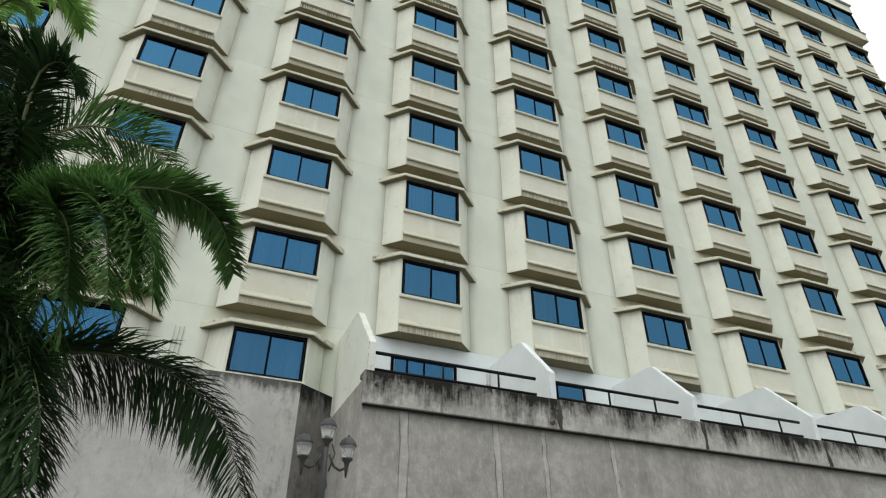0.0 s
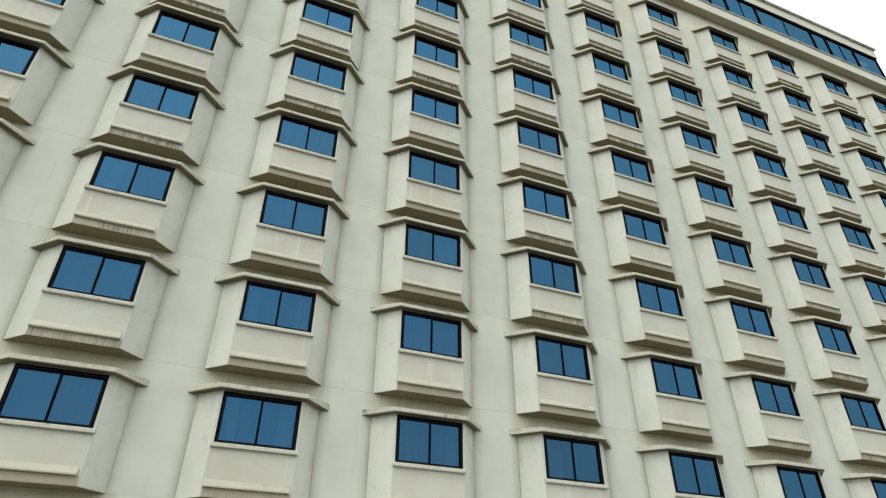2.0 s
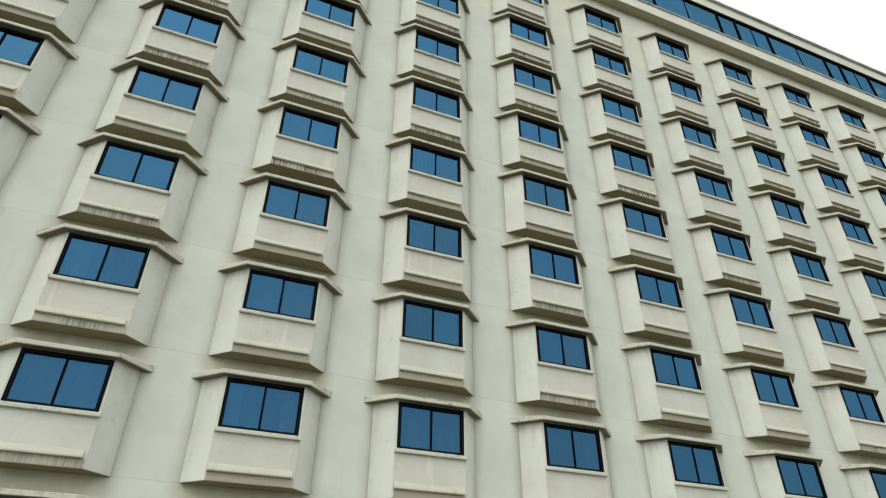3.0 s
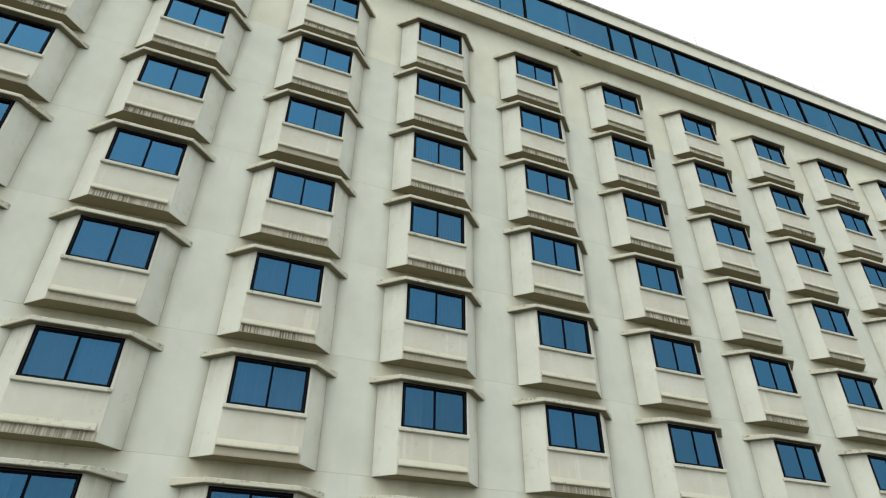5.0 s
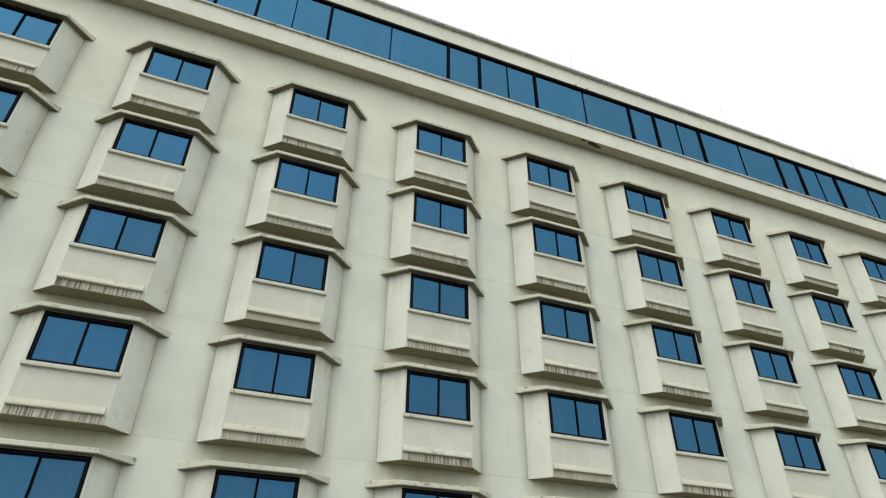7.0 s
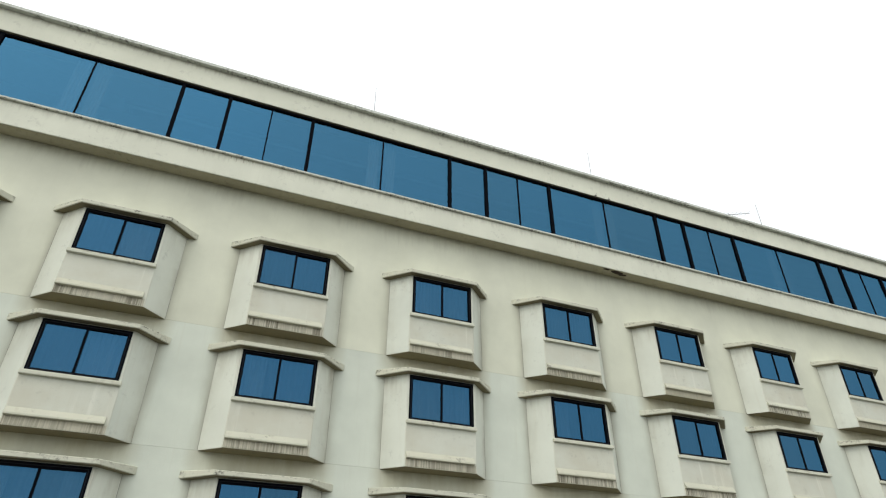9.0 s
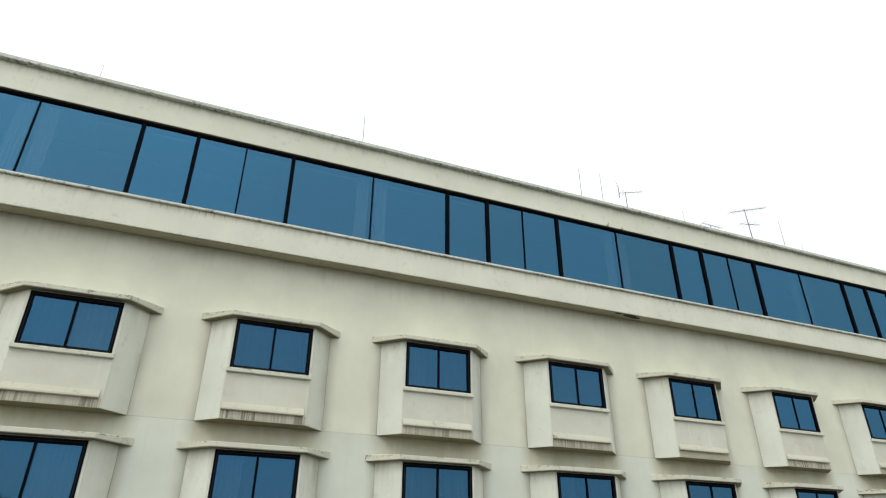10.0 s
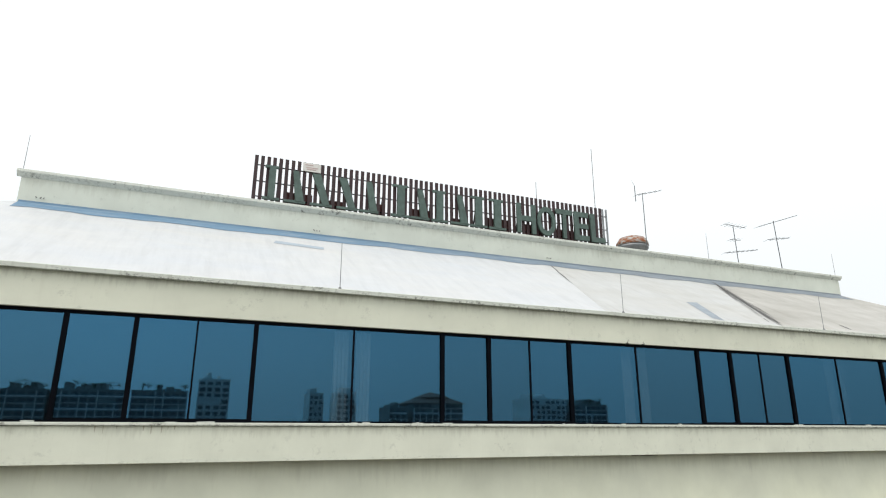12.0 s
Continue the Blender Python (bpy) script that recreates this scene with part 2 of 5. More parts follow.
def drip_plaster():
    """The strip under a ledge, striped by rain that runs off it, its base tone darkened for the ledge's shade."""
    m, n, l, p = nodes_of("rain_striped_shaded_render")
    runs = noise_tex(n, l, coords(n, l, (24.0, 24.0, 0.8)), 1.0, 3, 0.6)
    patch = ramp(n, l, noise_tex(n, l, coords(n, l, (1.4, 1.4, 0.1)), 1.0, 2), 0.34, 0.56, 0.15, 1.0)
    oi = n.new("ShaderNodeObjectInfo")
    sep = n.new("ShaderNodeSeparateXYZ")
    l.new(oi.outputs["Location"], sep.inputs[0])
    exposed = ramp(n, l, sep.outputs[2], 14.0, 36.0, 0.0, 0.45)              # the upper storeys catch more rain
    some = ramp(n, l, math_of(n, l, "ADD", times_of(n, l, oi.outputs["Random"], 0.70), exposed), 0.40, 0.88, 0.06, 1.0)
    fac = times_of(n, l, times_of(n, l, ramp(n, l, runs, 0.42, 0.58), patch), some)
    # base tones hold the painted shade under the ledge
    col = blend(n, l, some, (0.43, 0.40, 0.292), (0.58, 0.555, 0.44))
    col = blend(n, l, fac, col, (0.155, 0.138, 0.095))
    l.new(col, p.inputs["Base Color"])
    p.inputs["Roughness"].default_value = 0.85
    return m


mat_drip = drip_plaster()


def concrete(name, base, mould_top=None, strength=0.8, grain=0.36, depth_of=0.80, mottle=1.0):
    """Bare weathered concrete. mould_top: local height from which black mould runs downwards."""
    m, n, l, p = nodes_of(name)
    v = coords(n, l, shift=False)
    col = blend(n, l, ramp(n, l, noise_tex(n, l, v, 0.8, 8, 0.68), 0.35, 0.68, 0.0, mottle), base, tuple(c * 0.55 for c in base))
    col = blend(n, l, ramp(n, l, noise_tex(n, l, v, 5.0, 8, 0.75), 0.45, 0.72, 0.0, 0.75 * mottle), col, tuple(c * 0.55 for c in base))
    col = blend(n, l, ramp(n, l, noise_tex(n, l, coords(n, l, (9.0, 9.0, 4.0), False), 1.0, 8, 0.8), 0.50, 0.66, 0.0, grain), col, tuple(min(1, c * 1.45) for c in base))
    runs = noise_tex(n, l, coords(n, l, (2.6, 2.6, 0.10), False), 1.0, 7, 0.7)
    col = blend(n, l, ramp(n, l, runs, 0.54, 0.74, 0.0, 0.45 * mottle), col, tuple(c * 0.42 for c in base))
    pale = noise_tex(n, l, coords(n, l, (3.2, 3.2, 0.06), False), 1.0, 5, 0.6)
    col = blend(n, l, ramp(n, l, pale, 0.60, 0.70, 0.0, 0.16), col, tuple(min(1, c * 1.5) for c in base))
    if mould_top is not None:
        sep, tc = n.new("ShaderNodeSeparateXYZ"), n.new("ShaderNodeTexCoord")
        l.new(tc.outputs["Object"], sep.inputs[0])
        oi = n.new("ShaderNodeObjectInfo")
        depth = ramp(n, l, sep.outputs[2], mould_top - depth_of, mould_top, 0.0, 0.48)
        fine = noise_tex(n, l, coords(n, l, (8.0, 8.0, 1.3), False), 1.0, 9, 0.74)
        coarse = noise_tex(n, l, coords(n, l, (1.3, 1.3, 0.9), False), 1.0, 8, 0.72)
        total = depth
        for q, k in ((fine, 0.85), (coarse, 1.25), (oi.outputs["Random"], -0.16)):
            add = n.new("ShaderNodeMath")
            add.operation = "ADD"
            l.new(total, add.inputs[0])
            l.new(times_of(n, l, q, k), add.inputs[1])
            total = add.outputs[0]
        col = blend(n, l, ramp(n, l, total, 1.09, 1.45, 0.0, strength), col, (0.013, 0.013, 0.011))
    l.new(col, p.inputs["Base Color"])
    p.inputs["Roughness"].default_value = 0.9
    p.inputs["Specular IOR Level"].default_value = 0.04
    bump(n, l, noise_tex(n, l, v, 12.0, 8, 0.7), 0.3, 0.02, p)
    return m


mat_conc = concrete("weathered_concrete", (0.405, 0.393, 0.362))
mat_coping = concrete("mouldy_coping_concrete", (0.485, 0.475, 0.442), 8.08, 0.97)
mat_mortar = concrete("pale_mortar", (0.50, 0.485, 0.45))
mat_cheek = concrete("mouldy_shaded_concrete", (0.27, 0.262, 0.245), 8.46, 0.95, 0.20)
mat_hairline = concrete("dusty_crack", (0.20, 0.19, 0.17))
mat_damp = concrete("damp_concrete", (0.235, 0.228, 0.21))
mat_crack_shade = concrete("mouldy_crack_and_shade", (0.075, 0.070, 0.062))
mat_conc_left = concrete("grey_base_concrete", (0.475, 0.47, 0.45), 8.50, 0.80, 0.12, 0.40, 0.5)


def simple(name, col, rough=0.5, metal=0.0, var=0.15, scale=3.0, spec=0.5):
    m, n, l, p = nodes_of(name)
    c = blend(n, l, ramp(n, l, noise_tex(n, l, coords(n, l), scale, 5), 0.3, 0.7), col, tuple(k * (1 - var) for k in col))
    l.new(c, p.inputs["Base Color"])
    p.inputs["Roughness"].default_value, p.inputs["Metallic"].default_value = rough, metal
    p.inputs["Specular IOR Level"].default_value = spec
    return m


mat_frame = simple("black_aluminium", (0.0045, 0.0055, 0.008), 0.7, 0.0, 0.3, spec=0.02)
mat_bead = simple("grey_sealant", (0.028, 0.031, 0.036), 0.7, 0.0, 0.4, 6.0, 0.1)
mat_crumb = simple("pale_old_sealant", (0.55, 0.56, 0.52), 0.9, 0.0, 0.4, 9.0)
mat_rail = simple("black_painted_steel", (0.010, 0.011, 0.013), 0.5, 0.0, 0.3, spec=0.12)
mat_joint = simple("weathered_joint_filler", (0.46, 0.45, 0.37), 0.9, 0.0, 0.75, 1.3)
mat_dark = simple("dark_room_stand_in", (0.10, 0.10, 0.10), 0.9)
mat_room = simple("grey_room_paint", (0.24, 0.24, 0.23), 0.9)
mat_curtain = simple("pale_curtain", (0.82, 0.83, 0.80), 0.9, 0.0, 0.2, 12.0)
mat_pipe = simple("dusty_grey_pipe_paint", (0.46, 0.46, 0.41), 0.7, 0.0, 0.3, 4.0)
mat_aerial = simple("dull_aerial_metal", (0.13, 0.135, 0.14), 0.6, 0.0, 0.3, 3.0, 0.2)
mat_rod = simple("pale_rod_metal", (0.26, 0.265, 0.27), 0.5, 0.0, 0.3, 3.0, 0.3)
mat_steel = simple("galvanised_steel", (0.30, 0.31, 0.32), 0.45, 0.7, 0.3)
mat_slat = simple("maroon_slat_paint", (0.045, 0.020, 0.022), 0.6, 0.0, 0.45, 2.0)
mat_slat_red = simple("rusty_red_panel", (0.11, 0.035, 0.03), 0.8, 0.0, 0.5, 2.0)
mat_letter = simple("grey_green_letter_paint", (0.085, 0.135, 0.115), 0.5, 0.0, 0.35, 4.0)
mat_patch = simple("grey_roof_shadow", (0.34, 0.385, 0.43), 0.7, 0.0, 0.3, 2.0)
mat_spall = simple("spalled_rusty_concrete", (0.06, 0.04, 0.028), 0.95, 0.0, 0.6, 14.0)
mat_patch_pale = simple("pale_blue_grey_sheet", (0.40, 0.46, 0.52), 0.6, 0.0, 0.2, 2.0)
mat_notice = simple("pale_notice_board", (0.72, 0.70, 0.66), 0.7)
mat_bar = simple("faded_red_print", (0.55, 0.42, 0.40), 0.7)
mat_lantern = simple("grey_weathered_iron", (0.055, 0.058, 0.056), 0.6, 0.0, 0.3)
mat_asphalt = simple("worn_concrete_paving", (0.085, 0.082, 0.075), 0.9, 0.0, 0.4, 0.6)


def tinted_glass(name, mirror, clear, see, see_aslant, vary=1.0):
    """Blue solar glass: strong tinted mirror, with a little of the room behind showing."""
    m, n, l, p = nodes_of(name)
    n.remove(p)
    g, t, mix = n.new("ShaderNodeBsdfGlossy"), n.new("ShaderNodeBsdfTransparent"), n.new("ShaderNodeMixShader")
    oi = n.new("ShaderNodeObjectInfo")
    col = blend(n, l, times_of(n, l, oi.outputs["Random"], vary), mirror, (mirror[0] * 1.05, mirror[1] * 0.84, mirror[2] * 0.76))
    l.new(col, g.inputs["Color"])
    g.inputs["Roughness"].default_value = 0.015
    t.inputs["Color"].default_value = (*clear, 1)
    lw = n.new("ShaderNodeLayerWeight")
    l.new(ramp(n, l, lw.outputs["Facing"], 0.08, 0.42, see, see_aslant), mix.inputs[0])
    l.new(g.outputs[0], mix.inputs[1])
    l.new(t.outputs[0], mix.inputs[2])
    l.new(mix.outputs[0], n["Material Output"].inputs["Surface"])
    return m


mat_glass = tinted_glass("blue_solar_glass", (0.044, 0.147, 0.258), (0.64, 0.76, 0.86), 0.52, 0.15, 0.65)
mat_strip_glass = tinted_glass("blue_strip_glass", (0.050, 0.160, 0.268), (0.85, 0.94, 0.98), 0.45, 0.24, 0.5)


def sheer():
    """Sheer curtains, some whiter than others."""
    m, n, l, p = nodes_of("grey_sheer_curtain")
    oi = n.new("ShaderNodeObjectInfo")
    l.new(blend(n, l, oi.outputs["Random"], (0.24, 0.25, 0.25), (0.82, 0.82, 0.80)), p.inputs["Base Color"])
    p.inputs["Roughness"].default_value = 0.95
    return m


mat_sheer = sheer()


def roof_metal(name, base, rough, warm, dirt):
    m, n, l, p = nodes_of(name)
    v = coords(n, l, shift=False)
    col = blend(n, l, ramp(n, l, noise_tex(n, l, coords(n, l, (0.35, 0.9, 0.9), False), 0.6, 6, 0.6), 0.35, 0.68), base, warm)
    brushed = noise_tex(n, l, coords(n, l, (5.0, 0.5, 0.5), False), 1.0, 6, 0.7)
    col = blend(n, l, ramp(n, l, brushed, 0.45, 0.75, 0.0, 0.35), col, tuple(c * 0.72 for c in base))
    runs = noise_tex(n, l, coords(n, l, (2.2, 0.25, 0.25), False), 1.0, 7, 0.72)
    col = blend(n, l, ramp(n, l, runs, 0.55, 0.72, 0.0, dirt), col, (0.24, 0.215, 0.175))
    l.new(col, p.inputs["Base Color"])
    l.new(ramp(n, l, noise_tex(n, l, v, 1.2, 4), 0.3, 0.7, rough * 0.8, rough * 1.4), p.inputs["Roughness"])
    bump(n, l, noise_tex(n, l, coords(n, l, (2.0, 0.6, 0.6), False), 1.0, 5), 0.25, 0.06, p)
    return m


mat_roof = roof_metal("white_roof_sheet", (0.54, 0.555, 0.575), 0.45, (0.575, 0.57, 0.555), 0.10)
mat_roof_old = roof_metal("weathered_roof_sheet", (0.475, 0.46, 0.425), 0.6, (0.34, 0.325, 0.29), 0.55)
mat_roof_mid = roof_metal("mottled_roof_sheet", (0.52, 0.525, 0.52), 0.5, (0.475, 0.465, 0.435), 0.26)
mat_tar = simple("tar_streak", (0.20, 0.195, 0.19), 0.9, 0.0, 0.5, 8.0)


def blue_grey_paint():
    """Blue roof paint that turns grey along its run."""
    m, n, l, p = nodes_of("blue_to_grey_flashing_paint")
    sep, tc = n.new("ShaderNodeSeparateXYZ"), n.new("ShaderNodeTexCoord")
    l.new(tc.outputs["Object"], sep.inputs[0])
    col = blend(n, l, ramp(n, l, sep.outputs[0], 6.0, 21.0), (0.150, 0.250, 0.355), (0.215, 0.245, 0.275))
    worn = ramp(n, l, noise_tex(n, l, coords(n, l, (0.8, 3.0, 3.0), False), 1.0, 6, 0.65), 0.48, 0.70, 0.0, 0.45)
    l.new(blend(n, l, worn, col, (0.36, 0.40, 0.44)), p.inputs["Base Color"])
    p.inputs["Roughness"].default_value = 0.75
    p.inputs["Specular IOR Level"].default_value = 0.2
    return m


mat_flash = blue_grey_paint()


def rusty():
    m, n, l, p = nodes_of("rusty_cowl_metal")
    f = ramp(n, l, noise_tex(n, l, coords(n, l), 5.0, 6, 0.65), 0.42, 0.58)
    l.new(blend(n, l, f, (0.42, 0.40, 0.37), (0.26, 0.085, 0.03)), p.inputs["Base Color"])
    p.inputs["Roughness"].default_value = 0.8
    return m


mat_rust = rusty()


def leaf_material(name, dark, light):
    m, n, l, p = nodes_of(name)
    ge = n.new("ShaderNodeNewGeometry")
    c = blend(n, l, ge.outputs["Random Per Island"], dark, light)
    l.new(c, p.inputs["Base Color"])
    p.inputs["Roughness"].default_value = 0.6
    p.inputs["Specular IOR Level"].default_value = 0.25
    thin, mix = n.new("ShaderNodeBsdfTranslucent"), n.new("ShaderNodeMixShader")
    l.new(blend(n, l, ge.outputs["Random Per Island"], tuple(1.3 * k for k in dark), tuple(1.4 * k for k in light)), thin.inputs["Color"])
    mix.inputs[0].default_value = 0.30
    l.new(p.outputs[0], mix.inputs[1])
    l.new(thin.outputs[0], mix.inputs[2])
    l.new(mix.outputs[0], n["Material Output"].inputs["Surface"])
    return m


mat_leaf = leaf_material("palm_leaf", (0.034, 0.085, 0.024), (0.115, 0.240, 0.062))
# darker copy of the palm leaf, with shade in its colour
mat_leaf_dark = leaf_material("shaded_palm_leaf", (0.014, 0.037, 0.012), (0.040, 0.084, 0.027))
mat_leaf_light = leaf_material("light_palm_leaf", (0.17, 0.34, 0.07), (0.38, 0.58, 0.18))
mat_rachis = simple("palm_rib", (0.14, 0.16, 0.06), 0.6)
mat_trunk = simple("palm_bark", (0.17, 0.14, 0.10), 0.9, 0.0, 0.5, 6.0)


# ==== mesh helpers ====
def box(bm, x0, x1, y0, y1, z0, z1):
    v = [bm.verts.new(p) for p in ((x0, y0, z0), (x1, y0, z0), (x1, y1, z0), (x0, y1, z0), (x0, y0, z1), (x1, y0, z1), (x1, y1, z1), (x0, y1, z1))]
    for f in ((0, 3, 2, 1), (4, 5, 6, 7), (0, 1, 5, 4), (1, 2, 6, 5), (2, 3, 7, 6), (3, 0, 4, 7)):
        bm.faces.new([v[i] for i in f])


def plan_prism(bm, pts, z0, z1, top=None):
    """A prism over the plan polygon pts (counter-clockwise from above). top: heights of the upper corners."""
    lo = [bm.verts.new((x, y, z0)) for x, y in pts]
    hi = [bm.verts.new((x, y, z1 if top is None else top[i])) for i, (x, y) in enumerate(pts)]
    bm.faces.new(lo[::-1])
    bm.faces.new(hi)
    for i in range(len(pts)):
        j = (i + 1) % len(pts)
        bm.faces.new((lo[i], lo[j], hi[j], hi[i]))


def run_profile(bm, prof, x0, x1):
    """A closed profile of (y, z), counter-clockwise seen from +x, swept from x0 to x1."""
    a = [bm.verts.new((x0, y, z)) for y, z in prof]
    b = [bm.verts.new((x1, y, z)) for y, z in prof]
    bm.faces.new(a[::-1])
    bm.faces.new(b)
    for i in range(len(prof)):
        j = (i + 1) % len(prof)
        bm.faces.new((a[i], a[j], b[j], b[i]))


def tube(bm, p, q, r0, r1=None, seg=8):
    p, q = Vector(p), Vector(q)
    r1 = r0 if r1 is None else r1
    turn = (q - p).to_track_quat("Z", "Y").to_matrix()
    rings = []
    for c, r in ((p, r0), (q, r1)):
        rings.append([bm.verts.new(c + turn @ Vector((r * math.cos(2 * math.pi * k / seg), r * math.sin(2 * math.pi * k / seg), 0))) for k in range(seg)])
    for k in range(seg):
        j = (k + 1) % seg
        bm.faces.new((rings[0][k], rings[0][j], rings[1][j], rings[1][k]))
    bm.faces.new(rings[0][::-1])
    bm.faces.new(rings[1])


def lathe(bm, prof, cx=0.0, cy=0.0, seg=12):
    """Turns a profile of (radius, height) round a vertical axis."""
    rings = [[bm.verts.new((cx + r * math.cos(2 * math.pi * k / seg), cy + r * math.sin(2 * math.pi * k / seg), z)) for k in range(seg)] for r, z in prof]
    for a, b in zip(rings, rings[1:]):
        for k in range(seg):
            j = (k + 1) % seg
            bm.faces.new((a[k], a[j], b[j], b[k]))
    bm.faces.new(rings[0][::-1])
    bm.faces.new(rings[-1])


def finish(name, bm, material, smooth=False, bevel=0.0):
    if bevel:
        bmesh.ops.bevel(bm, geom=[e for e in bm.edges], offset=bevel, segments=1, affect="EDGES", clamp_overlap=True)
    bmesh.ops.recalc_face_normals(bm, faces=bm.faces)
    me = bpy.data.meshes.new(name)
    bm.to_mesh(me)
    bm.free()
    mats = material if isinstance(material, (list, tuple)) else [material]
    for m in mats:
        me.materials.append(m)
    if smooth:
        me.polygons.foreach_set("use_smooth", [True] * len(me.polygons))
    return me


def part(name, bm, material, parent, label="", smooth=False, bevel=0.0, at=None):
    ob = new(name, finish(name, bm, material, smooth, bevel))
    ob.parent = parent
    if at is not None:
        ob.matrix_basis = at
    return tagged(ob, label)


def thing(name, label, category, group="", kind="", at=None):
    ob = tagged(new(name), label, category, group, kind)
    if at is not None:
        ob.matrix_basis = at
    return ob


# ==== the hotel: sizes ====
ZT = 36.763                    # head of the top-floor windows
STOREY, BAY = 3.0, 4.266
WW, WH = 1.82, 1.19            # window
YW = 0.5                       # plane of the facade; window fronts lie at y = 0
X0, X1 = -9.95, 41.62          # ends of the block
COLS = range(-2, 10)
DEPTH = 24.0

ground_bm = bmesh.new()
box(ground_bm, -1500, 1500, -1500, 1500, -0.5, 0.0)
tagged(part("ground", ground_bm, mat_asphalt, None), "worn grey concrete paving round the hotel", "ground", kind="structure")

hotel = thing("hotel_building", "cream rendered hotel block with rows of bay windows", "building")

# facade, one course a storey with an open joint between
seams = [0.0] + [ZT - 2.34 - STOREY * k for k in range(9, -1, -1)] + [38.72]
for a, b in zip(seams, seams[1:]):
    bm = bmesh.new()
    box(bm, X0, X1, YW, YW + 0.3, a + 0.002, b - 0.002)
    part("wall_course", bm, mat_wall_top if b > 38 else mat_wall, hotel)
bm = bmesh.new()
box(bm, X0 + 0.02, X1 - 0.02, YW + 0.302, YW + 0.6, 0, 38.7)
part("facade_wall", bm, mat_wall, hotel)
for nm, xa, xb, ya, yb in (("side_wall", X0, X0 + 0.3, YW + 0.6, DEPTH), ("side_wall", X1 - 0.3, X1, YW + 0.6, DEPTH), ("rear_wall", X0, X1, DEPTH, DEPTH + 0.3)):
    bm = bmesh.new()
    box(bm, xa, xb, ya, yb, 0, 42.6)
    part(nm, bm, mat_wall, hotel)


# ==== bay windows ====
def bay_window(style):
    """A canted bay: body, hood, sill, ledge, frame, two panes, curtain, at the head of its window's near corner."""
    fl, fr, sl, sr, bot = -0.05, WW + 0.05, -0.54, WW + 0.54, -2.34
    bm = bmesh.new()
    xs, zs = (fl, 0.0, WW, fr), (bot, -WH, 0.0, 0.05)
    grid = [[bm.verts.new((x, 0.0, z)) for z in zs] for x in xs]
    for i in range(3):
        for k in range(3):
            if (i, k) != (1, 1):
                bm.faces.new((grid[i][k], grid[i + 1][k], grid[i + 1][k + 1], grid[i][k + 1]))
    rim = [grid[1][1], grid[2][1], grid[2][2], grid[1][2]]                # reveal of the opening
    deep = [bm.verts.new((v.co.x, 0.12, v.co.z)) for v in rim]
    for i in range(4):
        j = (i + 1) % 4
        bm.faces.new((rim[j], rim[i], deep[i], deep[j]))
    back = [[bm.verts.new((x, YW - 0.002, z)) for z in zs] for x in (sl, sr)]
    for k in range(3):                                                    # canted cheeks
        bm.faces.new((back[0][k], grid[0][k], grid[0][k + 1], back[0][k + 1]))
        bm.faces.new((grid[3][k], back[1][k], back[1][k + 1], grid[3][k + 1]))
    bm.faces.new((back[0][0], back[1][0], grid[3][0], grid[2][0], grid[1][0], grid[0][0]))
    bm.faces.new((back[1][3], back[0][3], grid[0][3], grid[1][3], grid[2][3], grid[3][3]))
    body = part("bay_window", bm, mat_bay, hotel)
    # thin sheets that carry the painted shade of the undersides
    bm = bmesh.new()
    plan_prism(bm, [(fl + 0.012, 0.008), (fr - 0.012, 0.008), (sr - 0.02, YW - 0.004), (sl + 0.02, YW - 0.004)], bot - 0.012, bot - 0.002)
    part("soffit", bm, mat_soffit, body, "grimy brown underside of the bay, shade painted in")
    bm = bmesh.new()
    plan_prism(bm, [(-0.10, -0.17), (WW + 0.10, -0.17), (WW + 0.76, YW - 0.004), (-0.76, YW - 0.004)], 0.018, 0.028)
    part("hood_soffit", bm, mat_soffit, body, "grimy brown underside of the hood, shade painted in")
    for x in (sl, sr):                                          # dirt in the joint with the facade
        bm = bmesh.new()
        box(bm, x - 0.003, x + 0.003, YW - 0.008, YW - 0.004, bot, 0.03)
        part("joint_line", bm, mat_joint, body, "dark weathered joint")
    bm = bmesh.new()                                            # hood
    plan_prism(bm, [(-0.12, -0.19), (WW + 0.12, -0.19), (WW + 0.80, YW), (-0.80, YW)], 0.03, 0.14, top=[0.135, 0.135, 0.20, 0.20])
    part("hood", bm, mat_trim, body, "weather-stained cream hood", bevel=0.010)
    bm = bmesh.new()
    box(bm, -0.065, WW + 0.075, -0.08, 0.05, -WH - 0.10, -WH - 0.002)
    part("window_sill", bm, mat_sill, body, "stained cream sill", bevel=0.014)
    bm = bmesh.new()                                            # wedge-shaped ledge
    run_profile(bm, [(-0.002, -1.965), (-0.084, -2.105), (-0.088, -2.142), (-0.070, -2.15), (-0.002, -2.15)][::-1], -0.045, WW - 0.02)
    part("ledge", bm, mat_ledge, body, "cream sloping drip ledge", bevel=0.006)
    bm = bmesh.new()
    box(bm, -0.04, WW + 0.03, -0.006, 0.0, bot + 0.006, -2.152)
    part("apron", bm, mat_drip, body, "rain-striped cream apron with ledge shade painted in")
    bm = bmesh.new()                                            # frame
    w = 0.085
    box(bm, 0, w, -0.012, 0.07, -WH, 0)
    box(bm, WW - w, WW, -0.012, 0.07, -WH, 0)
    box(bm, w, WW - w, -0.012, 0.07, -0.10, 0)
    box(bm, w, WW - w, -0.012, 0.07, -WH, -WH + 0.065)
    box(bm, WW / 2 - 0.025, WW / 2 + 0.025, -0.002, 0.05, -WH + 0.065, -0.10)
    part("window_frame", bm, mat_frame, body, "black aluminium frame")
    bm = bmesh.new()                                            # bead between the frame and the sashes
    e = 0.045
    box(bm, e, WW - e, -0.016, -0.0125, -e - 0.010, -e)
